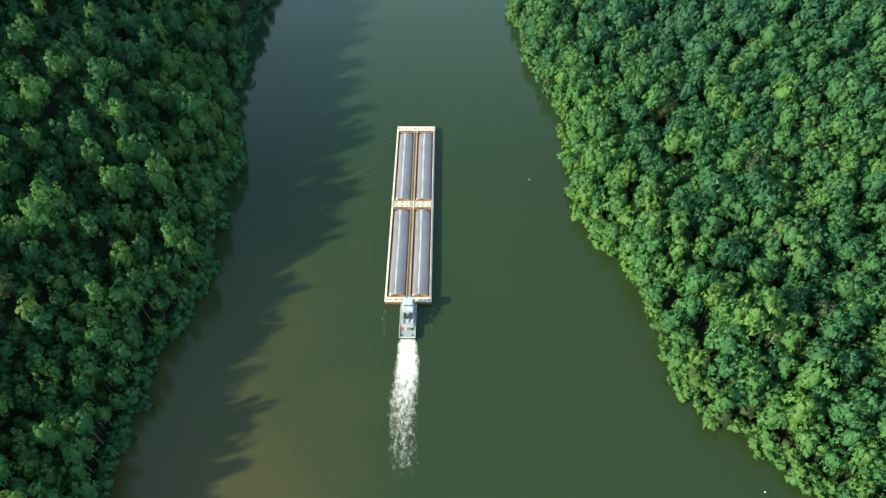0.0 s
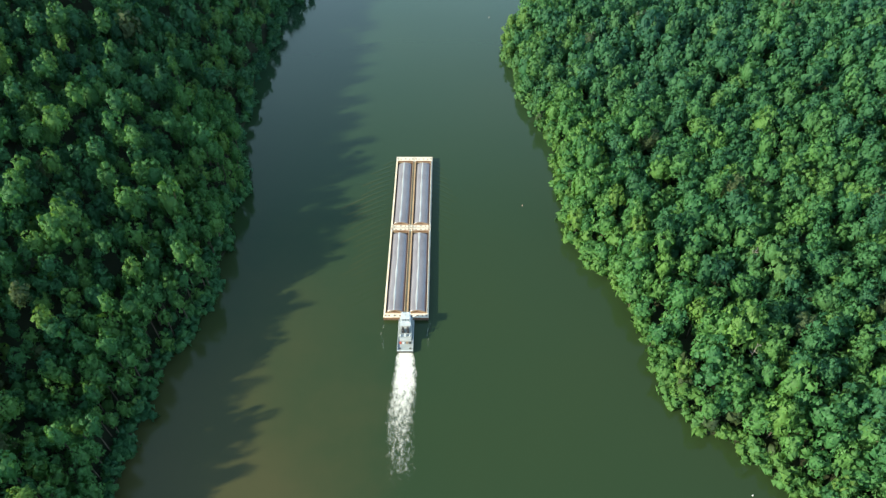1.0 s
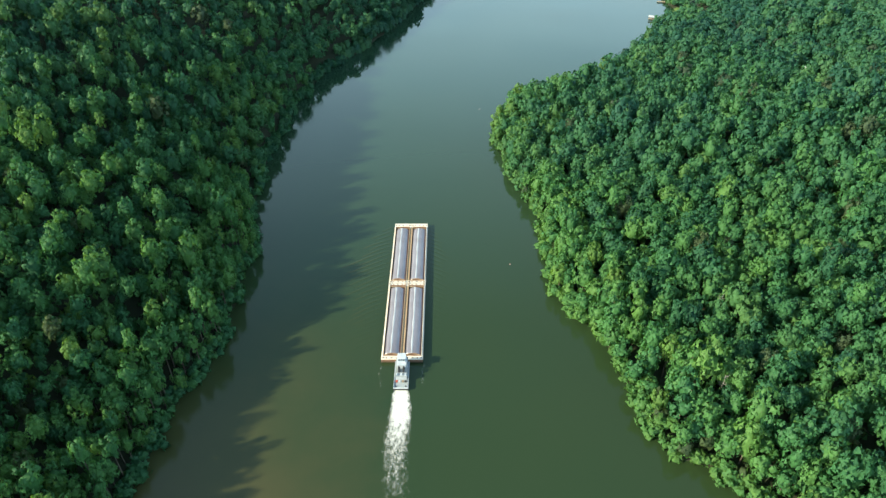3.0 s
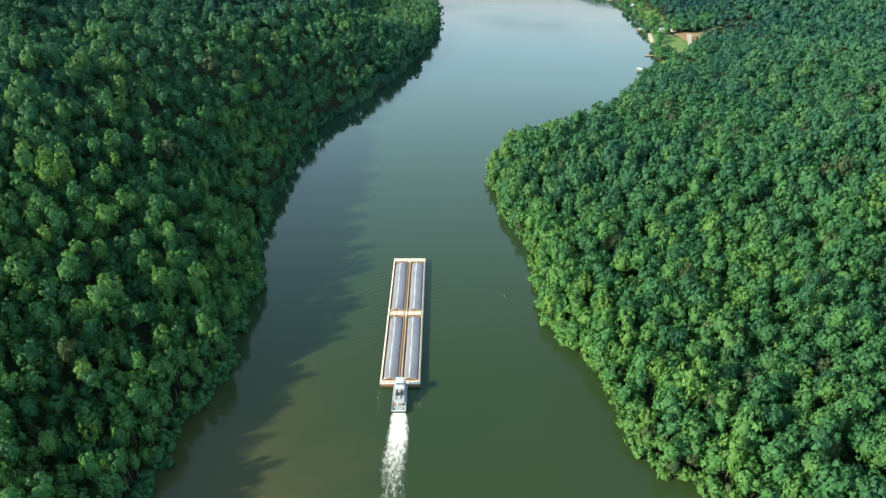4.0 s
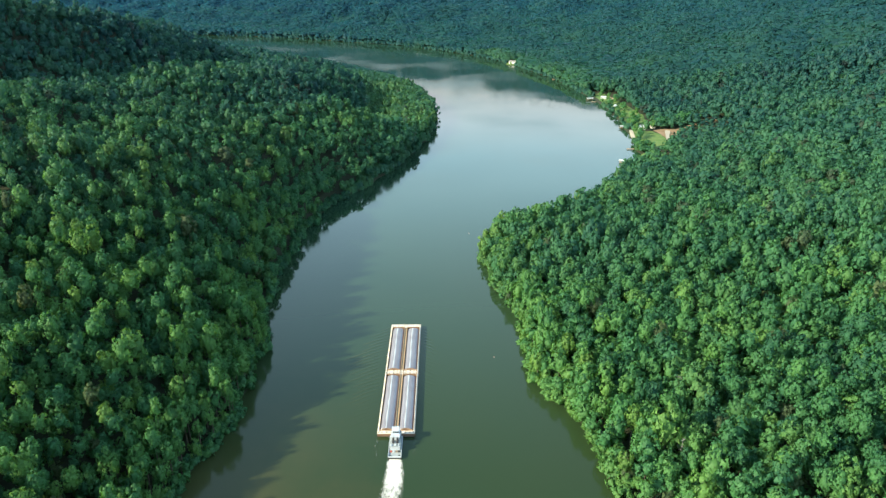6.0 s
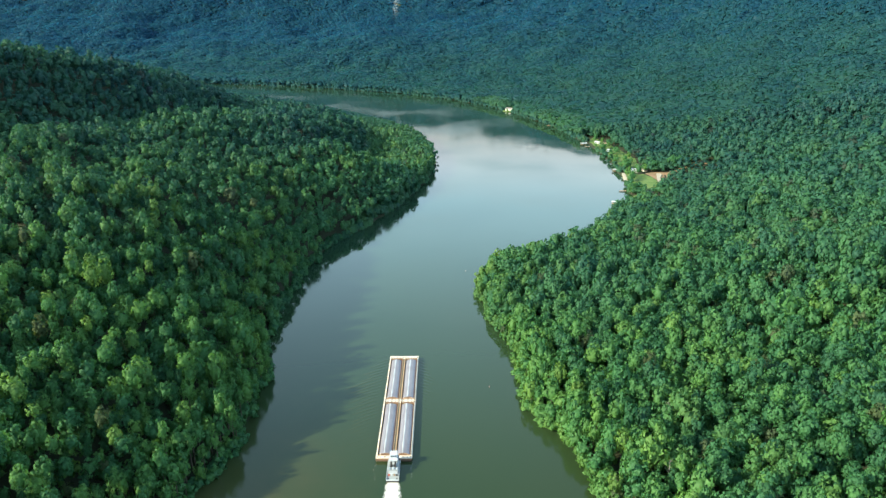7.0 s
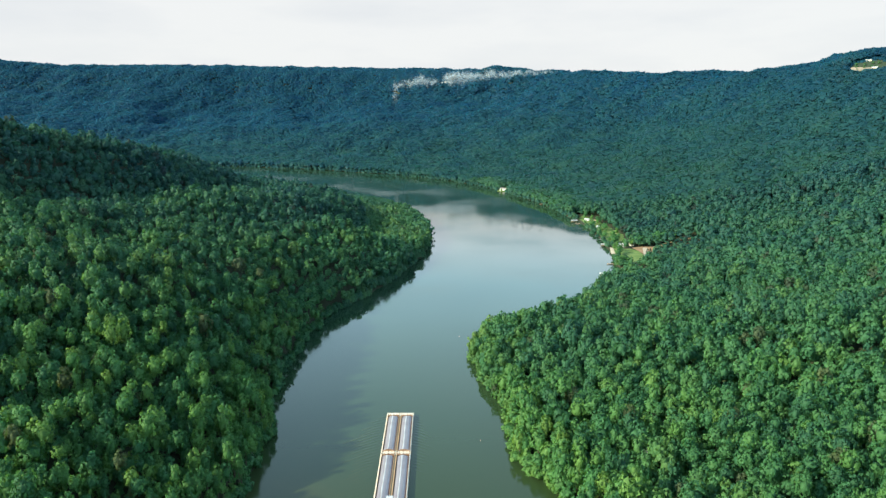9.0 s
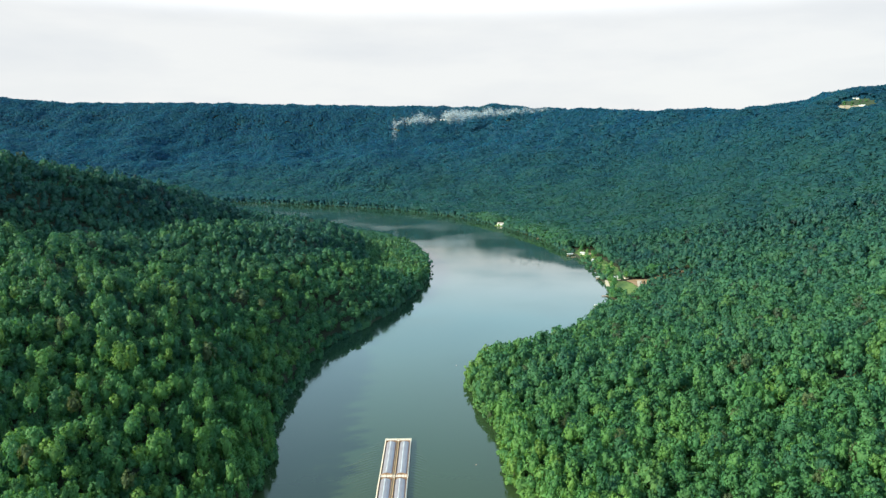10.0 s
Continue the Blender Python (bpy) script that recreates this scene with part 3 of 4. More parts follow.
def tree_sizes(p, d, rs):
    stand = wavy(p[:, 0], p[:, 1], 70.0, 21)
    old = rs.uniform(0, 1, len(p))
    high = rs.uniform(15.5, 27.0, len(p)) + 2.5 * stand
    high = np.where((p[:, 0] > 0) & (rs.uniform(0, 1, len(p)) < 0.22), high - 5.5, high)
    wide = rs.uniform(4.3, 6.9, len(p))
    wide = np.where(old > 0.88, wide * 1.30, wide)
    wide = np.where(p[:, 0] < -60, wide * 0.66, wide)
    high = np.where((old > 0.82) & (d > 28), high + 6.0, high)
    # on the shaded western slope tall crowns stand well over the rest
    slope = (p[:, 0] < -60) & (d > 10)
    high = np.where(slope & (old <= 0.70), high - 1.5 - 0.25 * (high - 15.5), np.where(slope & (reach_of(p) < 600), high + rs.uniform(3.0, 10.0, len(p)), high))
    wide = np.where(slope & (old > 0.70), wide * 1.12, wide)
    high = high + np.where(p[:, 0] < -60, 1.5 * np.clip(1.4 - d / 90, 0, 1), 0)
    low_bench = np.where((p[:, 0] < 30) & (d < 110) & (p[:, 1] < 1340), bench_share(p), 0)
    high = high + low_bench * (21.0 - high) * 0.3
    edge = np.where(p[:, 0] > 20, np.clip(0.6 + d / 30, 0.6, 1), np.clip(0.8 + d / 25, 0.8, 1))
    high, wide = high * edge, wide * (0.4 + 0.6 * edge)
    # low trees ring the clearings high up
    for cx, cy, w, h in (CLEARINGS[4], CLEARINGS[-1]):
        r = np.hypot((p[:, 0] - cx + 20) / (w + 50), (p[:, 1] - cy + 10) / (h + 35))
        high = np.where(r < 1, high * 0.42, high)
    # trees round the houses are kept small to open the camera's view
    garden = (p[:, 0] > 255) & (p[:, 0] < 440) & (p[:, 1] > 640) & (p[:, 1] < 1180) & (d < 150)
    low = np.interp(p[:, 1], [950, 1180], [1, 0]) * rs.uniform(0.38, 0.70, len(p))
    high = np.where(garden, high * (1 - low), high)
    wide = np.where(garden, wide * 0.8, wide)
    # trees below the dirt track and the house in the woods lowered to fit the camera's view
    young = ((np.abs(p[:, 0] - 408) < 40) & (p[:, 1] > 815) & (p[:, 1] < 866)) | ((np.abs(p[:, 0] - 325) < 9) & (p[:, 1] > 420) & (p[:, 1] < 470))
    high = np.where(young, np.minimum(high * 0.45, 8.0), high)
    wide = np.where(young, wide * 0.8, wide)
    tall = np.minimum(wide * rs.uniform(1.15, 1.65, len(p)), high * 0.47)
    return high, wide, tall


def haze_share(p, ground, rs):
    """Blue haze tint of each crown: stronger up the valley and on the high slopes."""
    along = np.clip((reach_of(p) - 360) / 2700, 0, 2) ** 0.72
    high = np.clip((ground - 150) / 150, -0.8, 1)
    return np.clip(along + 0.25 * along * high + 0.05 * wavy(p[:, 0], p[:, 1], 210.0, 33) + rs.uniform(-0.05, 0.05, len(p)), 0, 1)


def grow(name, p, ground, high, wide, tall, forms, rs, label, tints=None):
    """All the crowns of one wood, joined in one mesh."""
    verts, faces, normals, tint, haze, base = [], [], [], [], [], 0
    share = haze_share(p, ground, rs)
    kind = rs.randint(0, len(forms), len(p))
    turn = rs.uniform(0, 2 * math.pi, len(p))
    hue = np.clip(0.5 + (rs.beta(2.8, 3.2, len(p)) - 0.52) * np.interp(reach_of(p), [350, 900, 1600], [1.0, 0.62, 0.4]) + 0.10 * wavy(p[:, 0], p[:, 1], 120.0, 31), 0.01, 0.80) if tints is None else tints
    if tints is None:
        # the tallest crowns of the western slope are tinted paler, painting in sunlit tops
        hue = hue + np.where(p[:, 0] < -60, 0.10 * np.clip((high - 22) / 9, 0, 1), 0) * (reach_of(p) < 800)
        # yellower trees along the eastern water; the tint also paints in their sunlit look
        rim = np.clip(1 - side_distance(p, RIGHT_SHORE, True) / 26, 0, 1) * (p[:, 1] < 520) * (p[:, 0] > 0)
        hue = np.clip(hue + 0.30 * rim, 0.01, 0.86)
        # paler leaves on the bench inside the bend, its sunlit brightness put in the tint
        on_bench = (p[:, 0] < 30) & (np.abs(side_distance(p, LEFT_SHORE, False)) < 110) & (p[:, 1] < 1340)
        hue = hue + np.where(on_bench, 0.22 * bench_share(p), 0)
        share = np.where(on_bench, share * 0.7, share)
        # light broadleaf trees line the settled eastern shore
        lined = ((p[:, 0] > 120) & (p[:, 1] > 640) & (p[:, 1] < 1720)) * np.clip(1.6 - side_distance(p, RIGHT_SHORE, True) / 45, 0, 1)
        share, hue = share * (1 - 0.35 * lined), hue + 0.08 * lined
        hue = np.clip(hue, 0.01, 0.88)
        hue = np.where(rs.uniform(0, 1, len(p)) < (0.02 + 0.05 * (wavy(p[:, 0], p[:, 1], 150.0, 35) > 0.75)) * (reach_of(p) < 1300), 1.2, hue)      # a few browned crowns
    for k, (fv, ff, fn) in enumerate(forms):
        s = np.where(kind == k)[0]
        if not len(s):
            continue
        c, n = np.cos(turn[s])[:, None], np.sin(turn[s])[:, None]
        w, t = wide[s][:, None], tall[s][:, None]
        X = (fv[:, 0] * c - fv[:, 1] * n) * w + p[s, 0][:, None]
        Y = (fv[:, 0] * n + fv[:, 1] * c) * w + p[s, 1][:, None]
        Z = fv[:, 2] * t + (ground[s] + high[s] - tall[s])[:, None]
        verts.append(np.stack([X, Y, Z], 2).reshape(-1, 3))
        normals.append(np.stack([(fn[:, 0] * c - fn[:, 1] * n) / w, (fn[:, 0] * n + fn[:, 1] * c) / w, fn[:, 2] / t], 2).reshape(-1, 3))
        faces.append((ff[None] + (base + np.arange(len(s)) * len(fv))[:, None, None]).reshape(-1, 3))
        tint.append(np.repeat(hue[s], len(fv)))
        haze.append(np.repeat(share[s], len(fv)))
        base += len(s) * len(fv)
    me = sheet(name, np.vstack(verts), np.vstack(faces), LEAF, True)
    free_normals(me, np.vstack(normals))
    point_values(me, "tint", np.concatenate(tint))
    point_values(me, "haze", np.concatenate(haze))
    return tagged(new(name, me), label, "woods", kind="stuff")


CLOSE_FORMS = [crown_form(400 + k, 330, 0.122, 20, 0.60, (0.20, 0.36)) for k in range(12)]
NEAR_FORMS = [crown_form(100 + k, 165, 0.17, 15, 0.63, (0.22, 0.40)) for k in range(12)]
MID_FORMS = [crown_form(200 + k, 52, 0.30, 11, 0.72, (0.26, 0.42), loose=0.2) for k in range(8)]
LOW_FORMS = [crown_form(500 + k, 26, 0.40, 8, 0.78, (0.3, 0.45)) for k in range(6)]
FAR_FORMS = [tuft_form(300 + k) for k in range(14)]


def build_woods():
    rs = np.random.RandomState(11)
    west = scatter(7.0, lambda q: (reach_of(q) < 620) & (q[:, 0] < 15), 41)
    east = scatter(8.8, lambda q: (reach_of(q) < 620) & (q[:, 0] >= 15), 48)
    p, d, g = [np.concatenate(both) for both in zip(west, east)]
    high, wide, tall = tree_sizes(p, d, rs)
    # the trees nearest the water on the near reach stand singly
    order = np.argsort(np.where((p[:, 1] > 75) & (p[:, 1] < 330) & (np.abs(p[:, 0]) < 200), d, 1e9))[:300]
    single = np.zeros(len(p), bool)
    single[order] = True
    rest = ~single
    close = np.hypot(p[:, 0], p[:, 1] + 40) < 400
    for some, forms in ((rest & close, CLOSE_FORMS), (rest & ~close, NEAR_FORMS)):
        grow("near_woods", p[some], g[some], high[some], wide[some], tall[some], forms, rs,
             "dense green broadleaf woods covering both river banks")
    build_single_trees(p[single], g[single], high[single], wide[single], tall[single], rs)
    # crowns take a bluer tint with distance, standing in for haze
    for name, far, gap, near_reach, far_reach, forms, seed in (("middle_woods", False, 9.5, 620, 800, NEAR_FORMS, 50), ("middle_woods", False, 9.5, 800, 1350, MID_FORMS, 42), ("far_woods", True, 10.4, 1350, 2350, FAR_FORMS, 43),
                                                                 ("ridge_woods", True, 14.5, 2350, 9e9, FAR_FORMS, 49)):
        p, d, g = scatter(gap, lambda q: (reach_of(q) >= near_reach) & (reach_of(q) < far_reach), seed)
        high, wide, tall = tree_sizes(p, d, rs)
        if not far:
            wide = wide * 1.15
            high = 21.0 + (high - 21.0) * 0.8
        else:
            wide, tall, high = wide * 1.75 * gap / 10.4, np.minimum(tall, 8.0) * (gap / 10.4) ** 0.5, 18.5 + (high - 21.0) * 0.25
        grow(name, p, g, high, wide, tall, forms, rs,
             "distant woods on the ridge slopes, tinted blue-green for haze" if far else "dense green woods on the river bends")
    # small trees in the gaps between the tall ones
    p, d, g = scatter(9.4, lambda q: reach_of(q) < 520, 45)
    n = len(p)
    grow("understorey", p, g, rs.uniform(6, 12, n), rs.uniform(2.4, 3.6, n), rs.uniform(3.0, 5.0, n), LOW_FORMS, rs, "small green trees in the gaps of the woods")
    # woods beside and behind the start of the flight
    p, d, g = scatter(12.0, lambda q: np.abs(q[:, 0]) < 330, 47, behind=True)
    high, wide, tall = tree_sizes(p, d, rs)
    grow("back_woods", p, g, high, wide * 1.6, tall, LOW_FORMS, rs, "dense green broadleaf woods downstream")
    # low growth leaning over the water's edge
    p, d, g = scatter(3.0, lambda q: (reach_of(q) < 700), 44, edge=-1.6)
    low = d < 5
    g = np.maximum(g, -0.6)
    p, d, g = p[low], d[low], g[low]
    n = len(p)
    wide = rs.uniform(1.6, 3.2, n)
    # western shrubs get a darker tint, that bank's shade put in the colour
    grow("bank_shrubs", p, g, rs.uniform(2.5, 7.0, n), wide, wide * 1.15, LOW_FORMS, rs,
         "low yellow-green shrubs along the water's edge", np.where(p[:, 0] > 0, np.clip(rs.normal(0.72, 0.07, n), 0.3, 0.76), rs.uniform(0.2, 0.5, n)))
    p, d, g = scatter(4.8, lambda q: (reach_of(q) >= 700) & (reach_of(q) < 2600), 46)
    low = d < 13
    p, d, g = p[low], d[low], g[low]
    n = len(p)
    wide = rs.uniform(2.6, 4.4, n)
    grow("bank_shrubs", p, g, rs.uniform(4.0, 11.0, n), wide, wide * 1.3, FAR_FORMS, rs,
         "low green growth along the far water's edge", np.clip(rs.normal(0.55, 0.1, n), 0.2, 0.72))
    # a skirt of low trees closes the wood's edge behind the hilltop clearing
    cx, cy, w, h = CLEARINGS[4]
    a = rs.uniform(-0.75, 2.6, 150)
    k = rs.uniform(0.90, 1.16, 150)
    p = np.column_stack([cx + w * k * np.cos(a), cy + h * k * np.sin(a)])
    wide = rs.uniform(3.5, 5.5, 150)
    grow("clearing_edge", p, ground_height(p), 4 + 26 * (k - 0.90), wide, wide * 1.1, FAR_FORMS, rs, "low dark green trees round the hilltop clearing")


def build_single_trees(p, g, high, wide, tall, rs):
    models = []
    for k, (v, f, n) in enumerate(CLOSE_FORMS[:6]):
        tree = tagged(new("broadleaf_tree"), "broadleaf tree with a dense green crown on the river bank", "tree", "trees along the river bank")
        me = sheet("crown", v * np.array([1, 1, 1.5]) + np.array([0, 0, 2.1]), f, LEAF, True)
        free_normals(me, n / np.array([1, 1, 1.5]))
        point_values(me, "tint", np.full(len(v), 0.40 + 0.07 * k))
        crown = new("crown", me)
        crown.parent = tree
        bm = bmesh.new()
        rod(bm, (0, 0, -3.2), (0.05, 0.03, 1.6), 0.085, 8, 0.05)
        rod(bm, (0.05, 0.03, 1.55), (0.0, 0.02, 2.6), 0.05, 7, 0.02)
        for a in range(4):
            w = a * 1.6 + k
            rod(bm, (0.03, 0.03, 1.5 + 0.15 * a), (0.55 * math.cos(w), 0.55 * math.sin(w), 2.1 + 0.2 * a), 0.03, 6, 0.012)
        part("trunk", bm, BARK, tree, "grey-brown bark trunk with limbs")
        models.append(tree)
    for i in range(len(p)):
        # the crown's top is 3.6 units over the model's origin; the trunk runs on down into the ground
        s = min(high[i] / 3.4, wide[i] * rs.uniform(1.0, 1.3))
        m = pose(p[i, 0], p[i, 1], g[i] + max(high[i] - 3.6 * s, -0.5 * s), 0, 0, math.degrees(rs.uniform(0, 6.28)))
        k = i % len(models)
        if i < len(models):
            t = models[k]
            t.matrix_basis = m
        else:
            t = copy_thing(models[k], m)
        t.scale = (wide[i], wide[i], s)
    # garden trees on the lawns up the river
    for gx, gy, h in ((316, 842, 14), (311, 852, 12), (297, 763, 14), (304, 756, 11), (290, 752, 10), (394, 897, 16), (336, 889, 11), (334, 868, 12), (346, 876, 13), (322, 880, 10), (318, 960, 9),
                      (328, 985, 8), (326, 1018, 10), (316, 1088, 9), (336, 1120, 11), (340, 1094, 9), (296, 1352, 9), (300, 1382, 10),
                      (200, 1562, 9), (216, 1590, 10), (352, 892, 10), (420, 888, 9), (328, 925, 12), (340, 938, 10), (334, 952, 13), (346, 972, 12), (324, 1002, 9),
                      (340, 1030, 12), (322, 1062, 8), (336, 1072, 11), (326, 1140, 10), (332, 1156, 12), (318, 916, 9)):
        t = copy_thing(models[(gx + gy) % len(models)], pose(gx, gy, float(ground_height(np.array([[gx, gy]], float))[0]), 0, 0, gx * 7))
        t.scale = (h * 0.36, h * 0.36, h / 3.6)
        tagged(t, "round garden tree on a mown lawn", "tree", "garden trees")
    # young trees on the hilltop lawn
    for gx, gy, h in ((1140, 1606, 7), (1150, 1590, 6), (1158, 1602, 8), (1166, 1584, 6), (1176, 1596, 7), (1146, 1618, 8), (1172, 1572, 6), (1134, 1594, 5), (1186, 1586, 8)):
        t = copy_thing(models[(gx + gy) % 2], pose(gx, gy, float(ground_height(np.array([[gx, gy]], float))[0]), 0, 0, gx * 7))
        t.scale = (h * 0.5, h * 0.5, h / 3.6)
        tagged(t, "small young tree on the hilltop lawn", "tree", "hilltop trees")
    # broad old shade trees between the houses
    for gx, gy, h, w in ((322, 902, 16, 8.5), (328, 910, 14, 7), (311, 826, 14, 6.5), (306, 816, 12, 5), (356, 876, 18, 7.5), (362, 882, 16, 6), (389, 880, 19, 10), (291, 757, 15, 8), (300, 762, 14, 7),
                         (323, 1058, 14, 8), (319, 952, 13, 6), (334, 1010, 14, 7), (344, 880, 12, 5), (340, 1084, 14, 7), (404, 894, 15, 7)):
        t = copy_thing(models[(gx + gy) % 2], pose(gx, gy, float(ground_height(np.array([[gx, gy]], float))[0]), 0, 0, gx * 7))
        t.scale = (w, w, h / 3.6)
        tagged(t, "broad dark green shade tree beside a house", "tree", "garden trees")


build_woods()


# ---------------------------------------------------------------- the tow
TOW = pose(-15.3, 167.0, 0, 0, 0, -0.75)       # middle of the barges' stern line
BARGE_L, BARGE_W, DECK = 60.6, 10.55, 2.3


def hull_block(bm, w, y0, y1, z0, z1, rake0, rake1):
    """A hull with raked ends, along y."""
    prof = [(y0 + rake0, z0), (y0, z0 + (z1 - z0) * 0.55), (y0, z1), (y1, z1), (y1, z0 + (z1 - z0) * 0.55), (y1 - rake1, z0)]
    a = [bm.verts.new((-w / 2, y, z)) for y, z in prof]
    b = [bm.verts.new((w / 2, y, z)) for y, z in prof]
    bm.faces.new(a)
    bm.faces.new(b[::-1])
    for i in range(len(prof)):
        j = (i + 1) % len(prof)
        bm.faces.new((a[j], a[i], b[i], b[j]))
    bmesh.ops.recalc_face_normals(bm, faces=bm.faces)
    return bm


def build_barge(bow, seed, inner):
    rs = random.Random(seed)
    L, W = BARGE_L, BARGE_W
    fore, aft = (4.4, 2.0) if bow else (2.4, 2.6)
    wing = 0.85
    barge = tagged(new("hopper_barge"), "cream-decked rusty hopper barge with arched grey covers afloat", "barge", "barges of the tow")
    part("hull", hull_block(bmesh.new(), W, 0.12, L - 0.12, -2.6, 0.9, 1.5, 6.0 if bow else 1.5), HULL, barge, "dark rusty steel hull")
    for sx in (-1, 1):
        paint = SCUFFED if sx == inner else CREAM
        note = "scuffed tan" if sx == inner else "cream"
        x0, x1 = sorted((sx * (W / 2 - wing), sx * W / 2))
        part("wing_tank", boxed(x0, x1, 0.12, L - 0.12, 0.9, DECK - 0.06), RUST, barge, "rust-streaked steel side tank")
        part("side_deck", boxed(x0 - 0.03, x1 + 0.03, aft, L - fore, DECK - 0.06, DECK, bevel=0.02), paint, barge, note + " side deck")
        c0, c1 = sorted((sx * (W / 2 - wing), sx * (W / 2 - wing + 0.22)))
        part("coaming", boxed(c0, c1, aft, L - fore, DECK, DECK + 0.5, bevel=0.03), paint, barge, note + " hopper coaming")
        x2, x3 = sorted((sx * (W / 2 - wing - 0.14), sx * (W / 2 - wing)))
        part("hopper_wall", boxed(x2, x3, aft, L - fore, 0.9, DECK + 0.47), RUST, barge, "brown rusty hopper wall")
    for y0, y1, name in ((0.0, aft, "stern_deck"), (L - fore, L, "bow_deck")):
        part(name, boxed(-W / 2 - 0.03, W / 2 + 0.03, y0, y1, DECK - 0.22, DECK + 0.02, bevel=0.05), CREAM, barge, "cream-painted end deck with scuffs")
        part("end_tank", boxed(-W / 2 + 0.85, W / 2 - 0.85, y0 + 0.13, y1, 0.9, DECK - 0.22), RUST, barge, "rust-streaked steel end tank")
    part("end_wall", boxed(-W / 2 + wing, W / 2 - wing, aft, aft + 0.16, 0.9, DECK + 0.5), RUST, barge, "brown rusty end wall")
    part("end_wall", boxed(-W / 2 + wing, W / 2 - wing, L - fore - 0.16, L - fore, 0.9, DECK + 0.6), RUST, barge, "brown rusty end wall")
    # arched cover, slightly uneven along its length
    nx, ny = 17, 60
    half = W / 2 - wing - 0.28
    v = []
    for j in range(ny):
        y = aft + 0.9 + j / (ny - 1) * (L - fore - aft - 3.2)
        sway = 0.16 * math.sin(j * 0.13 + seed) + 0.05 * math.sin(j * 0.37 + 2 * seed)
        for i in range(nx):
            a = math.pi * i / (nx - 1)
            up = math.sin(a)
            v.append((-half * math.cos(a) + sway * up, y, 1.0 + 2.35 * up ** 0.9 + 0.012 * math.sin(j * 1.3 + i) * up))
    i = np.arange(nx * ny).reshape(ny, nx)
    faces = np.stack([i[:-1, :-1].ravel(), i[:-1, 1:].ravel(), i[1:, 1:].ravel(), i[1:, :-1].ravel()], 1)
    me = sheet("cover", v, faces, COVER, True)
    cover = tagged(new("cover", me), "arched blue-grey metal cover with a bright sheen")
    cover.parent = barge
    sol = cover.modifiers.new("thickness", "SOLIDIFY")
    sol.thickness = 0.05
    # pale strip added along the crown as the cover's highlight, not quite straight
    bm = bmesh.new()
    last = None
    for j in range(ny):
        y = aft + 0.9 + j / (ny - 1) * (L - fore - aft - 3.2)
        sway = 0.16 * math.sin(j * 0.13 + seed) + 0.05 * math.sin(j * 0.37 + 2 * seed)
        cx = -0.45 + 0.45 * sway
        wd = 0.30 + 0.07 * math.sin(j * 0.4 + seed)
        row = [bm.verts.new((cx + o * wd, y, 3.40 + z)) for o, z in ((-1.6, -0.08), (-0.6, 0.09), (0.6, 0.09), (1.6, -0.08))]
        if last:
            for q in range(3):
                bm.faces.new((last[q], last[q + 1], row[q + 1], row[q]))
        last = row
    part("ridge_batten", bm, SHEEN_STRIP, barge, "pale metal strip added as the cover's bright sheen")
    for y in (aft + 0.88, L - fore - 2.36):
        bm = bmesh.new()
        ring = [bm.verts.new((-half * math.cos(math.pi * k / 12), y, 0.97 + 2.3 * math.sin(math.pi * k / 12) ** 0.9)) for k in range(13)]
        face = bm.faces.new(ring)
        r = bmesh.ops.extrude_face_region(bm, geom=[face])
        bmesh.ops.translate(bm, vec=(0, 0.06, 0), verts=[g for g in r["geom"] if isinstance(g, bmesh.types.BMVert)])
        bmesh.ops.recalc_face_normals(bm, faces=bm.faces)
        part("cover_end", bm, RUST, barge, "brown end plate of the cover")
    # crossed stiffeners in the open ends of the hopper
    for y, way in ((aft + 0.45, 1), (L - fore - 1.2, -1)):
        for sx in (-1, 1):
            bm = rod(bmesh.new(), (sx * (half - 0.1), y - 0.25 * way, DECK + 0.3), (-sx * 0.6, y + 0.75 * way, DECK + 0.62), 0.16, 6)
            part("stiffener", bm, SCUFFED, barge, "rusty tan stiffener")
    # mooring gear
    for y in (1.0, L - fore / 2):
        for x in (-W / 2 + 0.9, 0.0, W / 2 - 0.9):
            bm = bmesh.new()
            for dx in (-0.22, 0.22):
                rod(bm, (x + dx, y, DECK), (x + dx, y, DECK + 0.55), 0.13, 10)
            box(bm, x - 0.45, x + 0.45, y - 0.2, y + 0.2, DECK + 0.02, DECK + 0.08)
            part("timberhead", bm, RUST if rs.random() < 0.5 else DARK, barge, "rusty steel mooring bitts")
        for x in (-2.6, 2.5):
            bm = bmesh.new()
            rod(bm, (x, y, DECK + 0.02), (x, y, DECK + 0.14), 0.38, 14)
            part("hatch_lid", bm, RUST, barge, "round rusty hatch lid")
    return barge


def build_tow():
    for i, (bx, by, bow) in enumerate([(-1, 0, False), (1, 0, False), (-1, 1, True), (1, 1, True)]):
        b = build_barge(bow, 3 + i, -bx)
        b.matrix_basis = TOW @ pose(bx * (BARGE_W / 2 + 0.07), by * (BARGE_L + 0.35), 0)
    # wire lashings over the joint between the barges
    for x in (-9.6, -1.2, 1.1, 9.5):
        w = tagged(new("lashing_wire"), "taut steel lashing wire between barge decks", "wire", "lashing wires")
        bm = rod(bmesh.new(), (-0.5, -1.6, 0.28), (0.55, 1.7, 0.28), 0.05, 6)
        part("wire", bm, DARK, w)
        bm = rod(bmesh.new(), (-0.15, -0.5, 0.28), (0.17, 0.5, 0.28), 0.13, 8)
        part("ratchet", bm, RUST, w, "rusty ratchet")
        w.matrix_basis = TOW @ pose(x, BARGE_L + 0.1, DECK + 0.1)


